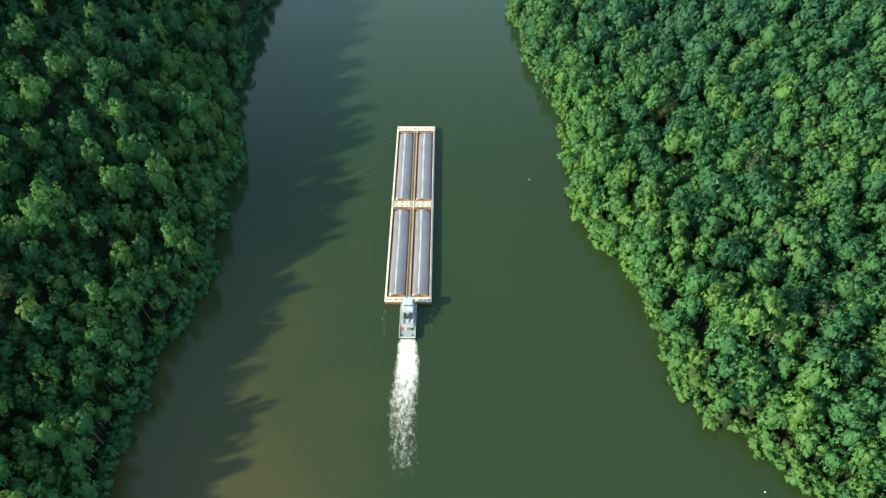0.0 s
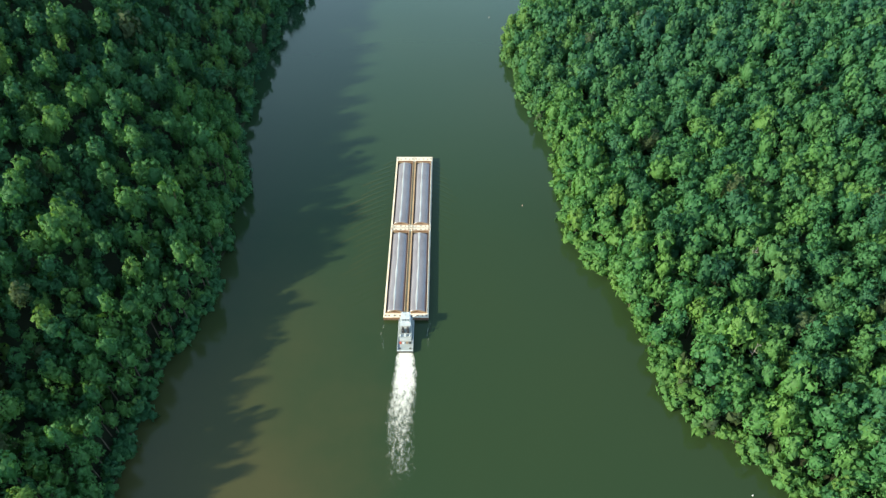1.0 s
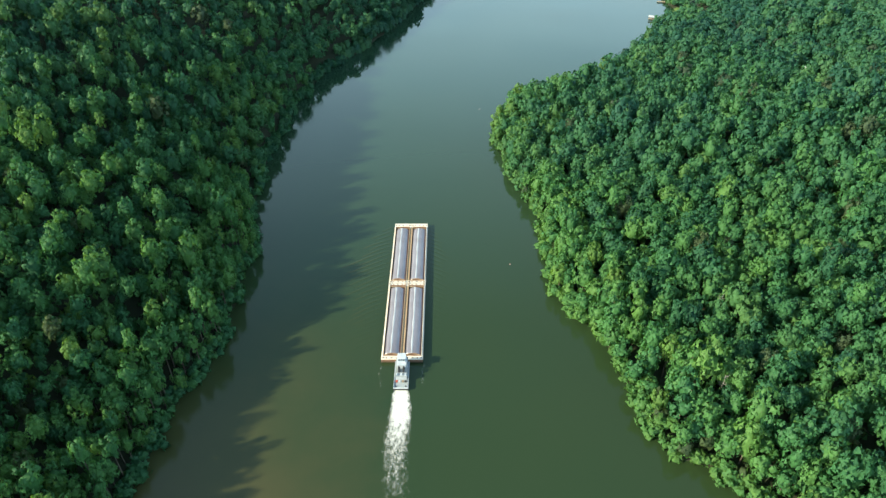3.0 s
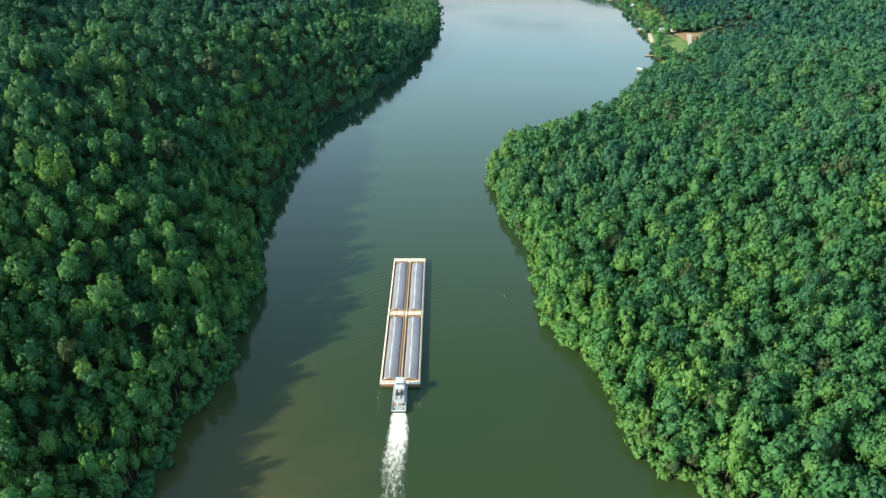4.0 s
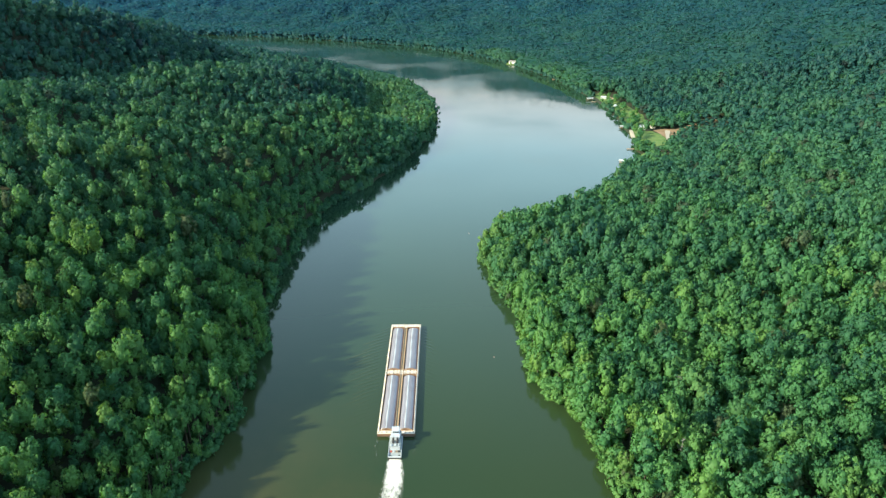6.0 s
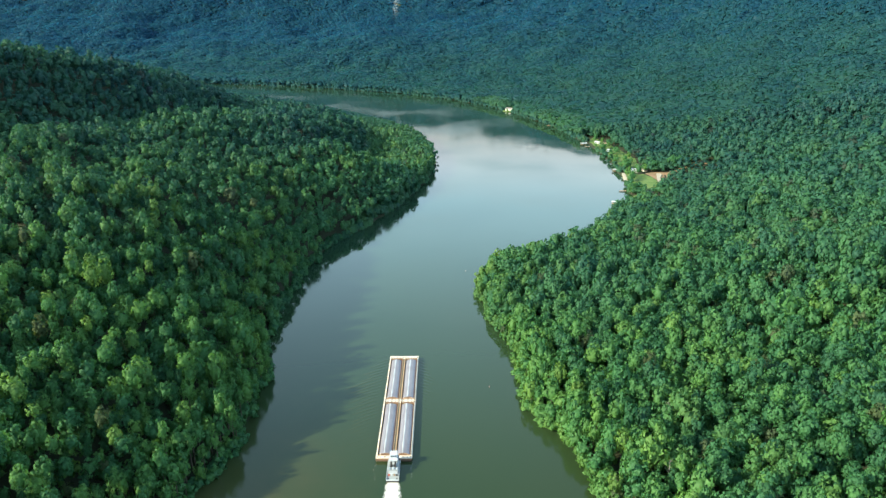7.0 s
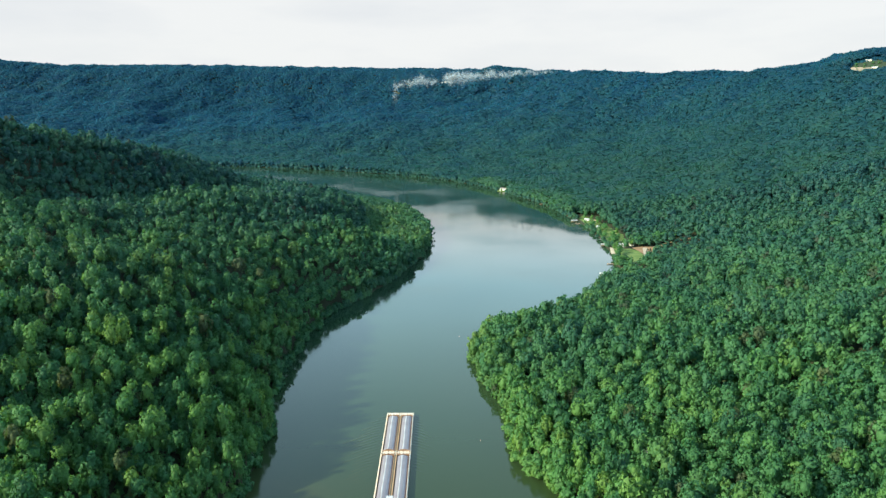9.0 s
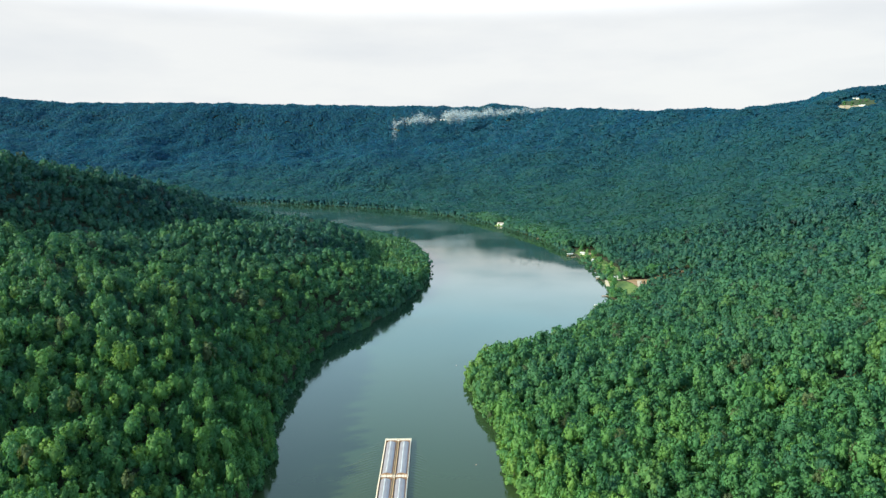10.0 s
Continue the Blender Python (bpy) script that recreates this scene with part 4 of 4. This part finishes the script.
def build_towboat():
    tb = tagged(new("towboat"), "grey and white pusher towboat with twin dark stacks", "boat")
    tb.matrix_basis = TOW @ pose(0.35, -0.4, 0)
    W, L = 7.2, 18.2
    bm = hull_block(bmesh.new(), W, -L, -0.5, -1.8, 1.3, 2.0, 1.0)
    part("hull", bm, DARK, tb, "dark steel hull")
    part("main_deck", boxed(-W / 2 - 0.05, W / 2 + 0.05, -L - 0.05, -0.45, 1.3, 1.42, bevel=0.04), BOATGREY, tb, "grey steel main deck")
    for x0, x1, y0, y1 in ((-W / 2, -W / 2 + 0.18, -L, -0.5), (W / 2 - 0.18, W / 2, -L, -0.5), (-W / 2 + 0.18, W / 2 - 0.18, -L, -L + 0.18)):
        part("bulwark", boxed(x0, x1, y0, y1, 1.42, 2.0, bevel=0.03), BOATWHITE, tb, "white low bulwark")
    for x in (-2.3, 2.3):
        bm = boxed(x - 0.4, x + 0.4, -0.55, 0.3, -0.4, 4.4, bevel=0.06)
        part("push_knee", bm, DARK, tb, "black push knee")
    house = part("deckhouse", boxed(-2.6, 2.6, -12.6, -1.6, 1.42, 4.1, bevel=0.06), BOATWHITE, tb, "white steel deckhouse")
    part("upper_deck", boxed(-2.95, 2.95, -13.0, -1.2, 4.1, 4.24, bevel=0.03), BOATGREY, tb, "grey upper deck")
    upper = part("upper_house", boxed(-2.1, 2.1, -7.4, -1.8, 4.24, 6.5, bevel=0.06), BOATWHITE, tb, "white upper cabin")
    part("boat_deck", boxed(-2.4, 2.4, -7.8, -1.4, 6.5, 6.62, bevel=0.03), BOATWHITE, tb, "pale boat deck")
    pilot = part("pilothouse", boxed(-1.75, 1.75, -5.6, -2.2, 6.62, 9.0, bevel=0.05), BOATWHITE, tb, "white pilothouse")
    part("pilothouse_roof", boxed(-2.1, 2.1, -6.0, -1.8, 9.0, 9.18, bevel=0.05), BOATWHITE, tb, "white overhanging roof")
    for x in (-1.15, 0, 1.15):
        for y in (-2.18, -5.62):
            part("window", boxed(x - 0.48, x + 0.48, y - 0.03, y + 0.03, 7.6, 8.6), BLUEGLASS, pilot, "dark tinted window")
    for sx in (-1.77, 1.77):
        for y in (-4.9, -3.9, -2.9):
            part("window", boxed(sx - 0.03, sx + 0.03, y - 0.42, y + 0.42, 7.6, 8.6), BLUEGLASS, pilot, "dark tinted window")
    for sx in (-2.62, 2.62):
        for y in (-11.5, -9.6, -5.6, -3.6):
            part("window", boxed(sx - 0.03, sx + 0.03, y - 0.35, y + 0.35, 2.6, 3.4), BLUEGLASS, house, "dark cabin window")
        part("door", boxed(sx - 0.03, sx + 0.03, -8.0, -7.2, 1.5, 3.5), BOATGREY, house, "grey steel door")
    for sx in (-2.12, 2.12):
        for y in (-6.3, -4.4, -2.8):
            part("window", boxed(sx - 0.03, sx + 0.03, y - 0.35, y + 0.35, 5.1, 5.9), BLUEGLASS, upper, "dark cabin window")
    for x in (-1.15, 1.15):
        bm = boxed(x - 0.55, x + 0.55, -10.4, -8.3, 4.24, 6.4, bevel=0.15)
        stack = part("stack_casing", bm, DARK, tb, "black exhaust stack casing")
        bm = rod(bmesh.new(), (x, -9.3, 6.35), (x, -9.5, 7.9), 0.24, 12)
        part("exhaust_pipe", bm, DARK, stack, "sooty exhaust pipe")
    part("air_unit", boxed(-0.5, 0.5, -12.2, -11.2, 4.24, 5.1, bevel=0.05), BOATWHITE, tb, "white air unit")
    for x, y in ((-2.1, -11.9), (2.1, -11.9)):
        bm = rod(bmesh.new(), (x, y - 0.6, 4.65), (x, y + 0.6, 4.65), 0.34, 14)
        part("life_raft", bm, BOATWHITE, tb, "white life raft canister")
    for x, m, c in ((-2.2, REDPAINT, "faded red locker"), (-0.8, BOATWHITE, "white locker"), (0.9, TIMBER, "brown timber box"), (2.2, DARK, "dark winch drum")):
        part("deck_box", boxed(x - 0.5, x + 0.5, -14.3, -13.5, 1.42, 2.3, bevel=0.06), m, tb, c)
    for x in (-2.4, 2.4):
        bm = rod(bmesh.new(), (x, -16.9, 1.42), (x, -16.9, 2.2), 0.2, 10)
        box(bm, x - 0.45, x + 0.45, -17.15, -16.65, 1.42, 1.5)
        part("bitts", bm, DARK, tb, "dark mooring bitts")
    bm = rod(bmesh.new(), (0, -4.6, 9.18), (0, -4.6, 12.4), 0.08, 8)
    mast = part("mast", bm, BOATWHITE, tb, "thin white mast")
    part("radar", boxed(-0.9, 0.9, -4.72, -4.48, 10.6, 10.78, bevel=0.04), BOATWHITE, mast, "white radar scanner")
    bm = rod(bmesh.new(), (0, -4.6, 12.3), (0, -4.6, 12.55), 0.13, 8)
    part("mast_light", bm, DARK, mast)
    for x in (-1.5, 1.5):
        bm = rod(bmesh.new(), (x, -2.3, 9.18), (x, -2.3, 9.6), 0.22, 10)
        part("searchlight", bm, BOATWHITE, tb, "round white searchlight")
    # hand rails round the upper decks
    for z, hx, y0, y1 in ((4.24, 2.9, -12.9, -1.3), (6.62, 2.35, -7.7, -5.7)):
        for sx in (-hx, hx):
            n = max(2, int((y1 - y0) / 1.9) + 1)
            bm = bmesh.new()
            for dz in (0.55, 1.0):
                rod(bm, (sx, y0, z + dz), (sx, y1, z + dz), 0.035, 6)
            rail = part("hand_rail", bm, BOATWHITE, tb, "white hand rail")
            for k in range(n):
                y = y0 + (y1 - y0) * k / (n - 1)
                part("stanchion", rod(bmesh.new(), (sx, y, z), (sx, y, z + 1.0), 0.04, 6), BOATWHITE, rail)
    return tb


build_tow()
build_towboat()


# ---------------------------------------------------------------- churned water
def foam_patch(name, label, x0, y0, y1, half0, half1, thick, steps=(26, 70)):
    """A low, uneven sheet of foam that trails away towards y1."""
    nx, ny = steps
    v, th = [], []
    rs = np.random.RandomState(len(name) + int(abs(x0) * 10))
    for j in range(ny):
        t = j / (ny - 1)
        half = half0 + (half1 - half0) * t ** 0.6
        for i in range(nx):
            u = 2 * i / (nx - 1) - 1
            v.append((x0 + u * half + 0.5 * math.sin(t * 9), y0 + (y1 - y0) * t, 0.05 + 0.10 * (1 - t) * rs.uniform(0, 1) * (1 - u * u)))
            th.append(thick - abs(thick) * np.interp(t, [0, 0.3, 0.6, 0.85, 1], [0, 0.38, 0.80, 1.0, 1.4]) - 0.30 * abs(u) ** 3)
    i = np.arange(nx * ny).reshape(ny, nx)
    faces = np.stack([i[:-1, :-1].ravel(), i[:-1, 1:].ravel(), i[1:, 1:].ravel(), i[1:, :-1].ravel()], 1)
    me = sheet(name, v, faces[:, ::-1], FOAM, True)
    point_values(me, "thick", th)
    ob = tagged(new(name, me), label, "foam", kind="stuff")
    ob.matrix_basis = TOW
    return ob


foam_patch("propeller_wash", "white churned foam trailing behind the towboat", 0.35, -18.4, -84, 3.4, 8.8, 0.36)
for fx in (-10.7, 10.7):
    foam_patch("corner_wash", "thin foam streak off the barge corner", fx, 1.0, -16, 0.4, 1.5, -0.025, (10, 30))


def build_ripples():
    """Small steep waves fanning off both sides of the barges."""
    v, faces = [], []
    rs = random.Random(8)
    for sx in (-1, 1):
        for k in range(26):
            yb = 121 - k * 4.1
            reach = (6 + 12 * min(1, k / 7)) * (1 - 0.35 * k / 26) * rs.uniform(0.75, 1.25) * (1.0 if sx > 0 else 1.9)
            n, base = 22, len(v)
            for i in range(n):
                t = i / (n - 1)
                x = sx * (10.75 + reach * t)
                y = yb - reach * 0.50 * t - reach * 0.16 * t * t + 0.3 * math.sin(7 * t + k)
                h = 0.12 * math.sin(math.pi * min(1, t * 1.0 + 0.12)) * (1 - 0.5 * k / 26)
                wd = 0.8 + 0.6 * t
                v += [(x, y - wd, -0.02), (x, y, max(h, 0.0) - 0.015), (x, y + wd, -0.02)]
            for i in range(n - 1):
                a = base + 3 * i
                for o in (0, 1):
                    q = (a + o, a + o + 3, a + o + 4, a + o + 1)
                    faces.append(q if sx > 0 else q[::-1])
    me = sheet("bow_ripples", v, np.array(faces)[:, ::-1], WATER, True)
    ob = tagged(new("bow_ripples", me), "fine green ripples fanning off the barges", "ripples", kind="stuff")
    ob.matrix_basis = TOW


build_ripples()


BUOY = painted("bleached_red_paint", (0.62, 0.40, 0.34), (0.5, 0.3, 0.25), 0.6, 0, 0.5, 0.4, 2.0)


def build_buoy(x, y, mat, label):
    b = tagged(new("buoy"), label, "buoy", "channel buoys")
    bm = rod(bmesh.new(), (0, 0, -0.5), (0, 0, 0.9), 0.75, 14, 0.6)
    part("float", bm, mat, b)
    bm = rod(bmesh.new(), (0, 0, 0.9), (0, 0, 2.4), 0.42, 12, 0.18)
    part("topmark", bm, mat, b)
    b.location = (x, y, 0)
    b.scale = (0.38, 0.38, 0.38)


build_buoy(40.8, 467, BUOY, "small faded red channel buoy afloat on the river")
build_buoy(47.0, 247.2, BUOY, "small faded red channel buoy afloat on the river")
build_buoy(120.4, 80.7, WHITE, "small white buoy afloat near the wooded bank")


# ---------------------------------------------------------------- the far bank's clearings and houses
def sheet_height(p):
    """Height of the built ground sheet under points."""
    xs, ys, z = GRID["xs"], GRID["ys"], GRID["z"]
    i = np.clip(np.searchsorted(xs, p[:, 0]) - 1, 0, len(xs) - 2)
    j = np.clip(np.searchsorted(ys, p[:, 1]) - 1, 0, len(ys) - 2)
    u = (p[:, 0] - xs[i]) / (xs[i + 1] - xs[i])
    w = (p[:, 1] - ys[j]) / (ys[j + 1] - ys[j])
    return (z[j, i] * (1 - u) + z[j, i + 1] * u) * (1 - w) + (z[j + 1, i] * (1 - u) + z[j + 1, i + 1] * u) * w


def lie(x, y):
    return float(sheet_height(np.array([[x, y]], float))[0])


def draped(name, outline, mat, label, lift):
    """A patch with a slightly ragged edge that follows the ground; the outline is seen whole from its middle."""
    rings, spokes = 10, 64
    o = np.array(outline, float)
    mid = o.mean(axis=0)
    along = np.cumsum(np.append(0, np.hypot(*np.diff(np.vstack([o, o[:1]]), axis=0).T)))
    at = np.linspace(0, along[-1], spokes, endpoint=False)
    loop = np.vstack([o, o[:1]])
    rim = np.column_stack([np.interp(at, along, loop[:, 0]), np.interp(at, along, loop[:, 1])])
    rim = (rim + np.roll(rim, 1, 0) + np.roll(rim, -1, 0)) / 3
    rim = mid + (rim - mid) * (1 + np.random.RandomState(int(mid[0])).uniform(-0.07, 0.07, (spokes, 1)))
    p = np.vstack([mid[None]] + [mid + (rim - mid) * r / rings for r in range(1, rings + 1)])
    z = np.maximum(sheet_height(p), 0.15) + lift
    faces = [(0, 1 + k, 1 + (k + 1) % spokes) for k in range(spokes)]
    for r in range(rings - 1):
        for k in range(spokes):
            a, b = 1 + r * spokes + k, 1 + r * spokes + (k + 1) % spokes
            faces += [(a, a + spokes, b + spokes), (a, b + spokes, b)]
    return tagged(new(name, sheet(name, np.column_stack([p, z]), faces, mat, True)), label, name.replace("_", " "), kind="structure")


def oval(x, y, w, h):
    return [(x + w * (1 + 0.1 * math.sin(3 * a + x)) * math.cos(a), y + h * (1 + 0.1 * math.sin(3 * a + x)) * math.sin(a))
            for a in (2 * math.pi * k / 32 for k in range(32))]


draped("lawn", BANK_LAWN, GRASS, "strip of mown grass between the river and the woods", 0.5)
for area in CLEARINGS[2:4]:
    draped("lawn", oval(*area), GRASS, "mown yellow-green grass clearing among the trees", 0.5)
draped("lawn", LOT_LAWN, GRASS, "mown yellow-green lawn sloping to the river", 0.5)
draped("lawn", LOWER_LAWN, GRASS, "small mown lawn between trees near the water", 0.5)
draped("dirt_lot", LOT_DIRT, DIRT, "bare reddish dirt lot beside a lawn", 0.8)
draped("dirt_track", TRACK, DIRT, "reddish dirt track leading into the woods", 0.9)
draped("driveway", DRIVE, GRAVEL, "pale gravel driveway over the dirt lot", 1.1)
draped("river_beach", SAND, GRAVEL, "narrow pale sand strip along the lawn's edge", 0.9)
draped("lawn", oval(1160, 1586, 54, 54), DRYGRASS, "dry grass round the hilltop house", 1.2)
draped("dirt_lot", HILL_BANK, BANKSOIL, "bare pale bank below the hilltop house", 2.0)


def build_house(x, y, turn, w, l, h, wall, roof, label):
    z = lie(x, y)
    hs = tagged(new("house"), label, "house", "houses on the far bank")
    part("wall", boxed(-w / 2, w / 2, -l / 2, l / 2, -2.0, h), wall, hs)
    bm = bmesh.new()
    o = 0.5
    rz = h + w * 0.28
    prof = [(-w / 2 - o, h - 0.25), (0, rz), (w / 2 + o, h - 0.25), (w / 2 + o, h - 0.02), (0, rz + 0.25), (-w / 2 - o, h - 0.02)]
    a = [bm.verts.new((px, -l / 2 - o, pz)) for px, pz in prof]
    b = [bm.verts.new((px, l / 2 + o, pz)) for px, pz in prof]
    for i in range(6):
        j = (i + 1) % 6
        bm.faces.new((a[i], a[j], b[j], b[i]))
    for r in (a, b):
        bm.faces.new((r[0], r[1], r[4], r[5]))
        bm.faces.new((r[1], r[2], r[3], r[4]))
    bmesh.ops.recalc_face_normals(bm, faces=bm.faces)
    rf = part("roof", bm, roof, hs, "pitched roof")
    part("chimney", boxed(w * 0.2, w * 0.2 + 0.7, l * 0.2, l * 0.2 + 0.7, h, rz + 0.7), RUST, rf, "brick chimney")
    for sy in (-1, 1):
        bm = bmesh.new()
        t = [bm.verts.new(q) for q in ((-w / 2, sy * (l / 2 - 0.02), h), (w / 2, sy * (l / 2 - 0.02), h), (0, sy * (l / 2 - 0.02), rz))]
        bm.faces.new(t)
        part("gable", bm, wall, hs)
        for wx in (-w * 0.28, w * 0.28):
            part("window", boxed(wx - 0.6, wx + 0.6, sy * l / 2 - 0.05, sy * l / 2 + 0.05, 0.9, 2.3), BLUEGLASS, hs, "dark window")
    for sx in (-1, 1):
        for wy in (-l * 0.32, l * 0.32):
            part("window", boxed(sx * w / 2 - 0.05, sx * w / 2 + 0.05, wy - 0.7, wy + 0.7, 0.9, 2.3), BLUEGLASS, hs, "dark window")
        part("door", boxed(sx * w / 2 - 0.05, sx * w / 2 + 0.05, -0.5, 0.5, 0.1, 2.2), TIMBER, hs, "timber door")
    hs.matrix_basis = pose(x, y, z + 0.6, 0, 0, turn)


HOUSES = [
    (206, 1574, 65, 9, 17, 4.2, WHITE, ROOFING, "white house with a grey roof beside the river"),
    (222, 1582, 20, 7, 9, 3.2, WHITE, TIN, "small white outbuilding with a tin roof"),
    (300, 1368, 70, 8, 14, 3.2, SIDING, TIMBER, "low pale house with a brown roof in a clearing"),
    (326, 1118, 60, 6, 9, 2.8, WHITE, TIN, "white cabin with a pale tin roof by the river"),
    (336, 1096, 15, 7, 10, 3.0, SIDING, TIMBER, "pale cabin with a brown roof among trees"),
    (330, 880, 80, 7, 12, 3.2, WHITE, TIN, "white cabin with a pale tin roof under trees"),
    (346, 882, 10, 6, 8, 3.0, SIDING, ROOFING, "pale shed with a grey roof under trees"),
    (330, 1040, 30, 5, 7, 2.6, WHITE, TIN, "small white shed on a grass clearing"),
    (330, 486, 25, 7, 12, 7.0, WHITE, TIN, "house with a pale tin roof deep in the woods"),
    (408, 884, 85, 4, 10, 3.0, WHITE, TIN, "long white trailer home beside the dirt track"),
    (396, 886, 30, 4, 5, 2.6, WHITE, TIN, "small white shed beside the dirt track"),
    (1180, 1622, 42, 5, 15, 2.8, SIDING, TIN, "large pale hilltop house above a cleared bank"),
    (1126, 1622, 40, 6, 9, 3.0, WHITE, ROOFING, "small pale hilltop building"),
    (1166, 1570, 40, 6, 14, 3.0, SIDING, TIN, "pale hilltop building on a cleared bank"),
    (76, 3417, 75, 8, 13, 8.0, WHITE, TIN, "white building high on the wooded ridge"),
    (97, 3410, 80, 9, 15, 9.0, WHITE, TIN, "white building high on the wooded ridge"),
    (120, 3384, 60, 8, 12, 8.0, WHITE, TIN, "white building high on the wooded ridge"),
]
for item in HOUSES:
    build_house(*item)


def build_dock(x, y, turn, l, roofed):
    d = tagged(new("dock"), "weathered timber boat dock over the water" + (" with a pale tin roof" if roofed else ""), "dock", "docks on the far bank")
    n = int(l / 1.2)
    deck = part("deck", boxed(-2.2, 2.2, 0, l, 0.75, 0.9), TIMBER, d, "timber deck")
    for k in range(n):
        part("plank", boxed(-2.3, 2.3, k * l / n + 0.03, (k + 1) * l / n - 0.03, 0.9, 0.96), TIMBER, deck)
    for sx in (-2.1, 2.1):
        for k in range(4):
            part("post", rod(bmesh.new(), (sx, 0.4 + k * (l - 0.8) / 3, -4), (sx, 0.4 + k * (l - 0.8) / 3, 3.4 if roofed else 1.5), 0.14, 8), TIMBER, d)
    if roofed:
        bm = bmesh.new()
        prof = [(-2.9, 3.3), (0, 4.4), (2.9, 3.3), (2.9, 3.45), (0, 4.58), (-2.9, 3.45)]
        a = [bm.verts.new((px, -0.4, pz)) for px, pz in prof]
        b = [bm.verts.new((px, l + 0.4, pz)) for px, pz in prof]
        for i in range(6):
            j = (i + 1) % 6
            bm.faces.new((a[i], a[j], b[j], b[i]))
        bm.faces.new(a)
        bm.faces.new(b)
        bmesh.ops.recalc_face_normals(bm, faces=bm.faces)
        part("roof", bm, TIN, d, "pale tin roof")
    d.matrix_basis = pose(x, y, 0, 0, 0, turn)


for item in [(310, 897, 95, 11, True), (306, 1120, 100, 12, True), (308, 1100, 92, 9, False), (259, 703, 62, 10, True),
             (247, 662, 60, 8, False), (287, 771, 88, 10, False), (276, 1345, 100, 9, False)]:
    build_dock(*item)


# ---------------------------------------------------------------- mist on the ridge
def build_mist():
    """Ragged wisps of low cloud caught on the ridge: many small pale flecks."""
    rs = np.random.RandomState(77)
    # x, y, z, half width, half height, flecks
    puffs = [(-156, 3090, 257, 12, 36, 90), (-139, 3090, 297, 30, 11, 130), (-83, 3090, 308, 35, 12, 170), (-30, 3090, 319, 40, 19, 420), (24, 3090, 314, 24, 11, 120),
             (112, 3090, 328, 36, 15, 560), (140, 3090, 332, 42, 25, 760), (194, 3090, 337, 40, 19, 480), (248, 3072, 339, 40, 12, 260), (296, 3022, 348, 30, 19, 260),
             (347, 2966, 341, 40, 11, 200), (403, 2904, 348, 40, 9, 160), (461, 2835, 350, 39, 9, 110), (516, 2767, 350, 36, 7, 60)]
    c = []
    for x, y, z, w, h, n in puffs:
        q = rs.normal(size=(int(n * 2.2), 3)) * np.array([0.55, 0.55, 0.6])
        c.append(np.column_stack([x + q[:, 0] * w, y + q[:, 1] * 18, z + q[:, 2] * h + 5 * np.sin(q[:, 0] * 5 + x)]))
    c = np.vstack(c)
    n = len(c)
    tri = rs.normal(size=(n, 3, 3)) * rs.uniform(1.6, 4.2, (n, 1, 1))
    v = (c[:, None] + tri).reshape(-1, 3)
    me = sheet("ridge_mist", v, np.arange(n * 3).reshape(-1, 3), MIST)
    tagged(new("ridge_mist", me), "thin white wisps of low cloud along the ridge", "mist", kind="stuff")


def build_mist_look(nt, b):
    b.inputs["Base Color"].default_value = (0.76, 0.83, 0.87, 1)
    b.inputs["Roughness"].default_value = 1.0
    tr = nt.nodes.new("ShaderNodeBsdfTranslucent")
    tr.inputs[0].default_value = (0.76, 0.83, 0.87, 1)
    ms = nt.nodes.new("ShaderNodeMixShader")
    ms.inputs[0].default_value = 0.5
    nt.links.new(b.outputs[0], ms.inputs[1])
    nt.links.new(tr.outputs[0], ms.inputs[2])
    thin = nt.nodes.new("ShaderNodeMixShader")
    thin.inputs[0].default_value = 0.84
    nt.links.new(ms.outputs[0], thin.inputs[1])
    nt.links.new(nt.nodes.new("ShaderNodeBsdfTransparent").outputs[0], thin.inputs[2])
    nt.links.new(thin.outputs[0], nt.nodes["Material Output"].inputs[0])


MIST = material("mist", build_mist_look)
build_mist()


# ---------------------------------------------------------------- dead trees among the right bank woods
def build_snag(x, y, high, seed):
    rs = random.Random(seed)
    g = lie(x, y)
    t = tagged(new("dead_tree"), "pale grey leafless dead tree standing in the woods", "tree", "dead trees")
    bm = bmesh.new()
    top = Vector((rs.uniform(-1, 1), rs.uniform(-1, 1), high))
    rod(bm, (0, 0, -0.5), top * 0.6, 0.34, 8, 0.22)
    rod(bm, top * 0.59, top, 0.22, 7, 0.06)
    part("trunk", bm, SNAG, t, "bleached bare trunk")
    for k in range(9):
        a = rs.uniform(0, 6.28)
        at = top * rs.uniform(0.55, 0.95)
        out = Vector((math.cos(a), math.sin(a), rs.uniform(0.4, 1.1))).normalized() * rs.uniform(2.0, 4.2)
        bm = rod(bmesh.new(), at, at + out, 0.13, 6, 0.04)
        for j in range(2):
            b0 = at + out * rs.uniform(0.4, 0.9)
            rod(bm, b0, b0 + Vector((rs.uniform(-1, 1), rs.uniform(-1, 1), rs.uniform(0.3, 1.2))) * 1.3, 0.06, 5, 0.02)
        part("branch", bm, SNAG, t, "bleached bare branch")
    t.matrix_basis = pose(x, y, g)


SNAG = painted("bleached_wood", (0.27, 0.26, 0.25), (0.17, 0.155, 0.14), 0.9, 0, 0.8, 0.5, 3.0)
for n, (sx, sy) in enumerate([(117, 160), (134, 136), (150, 190)]):
    build_snag(sx, sy, 19 + n % 4, 60 + n)
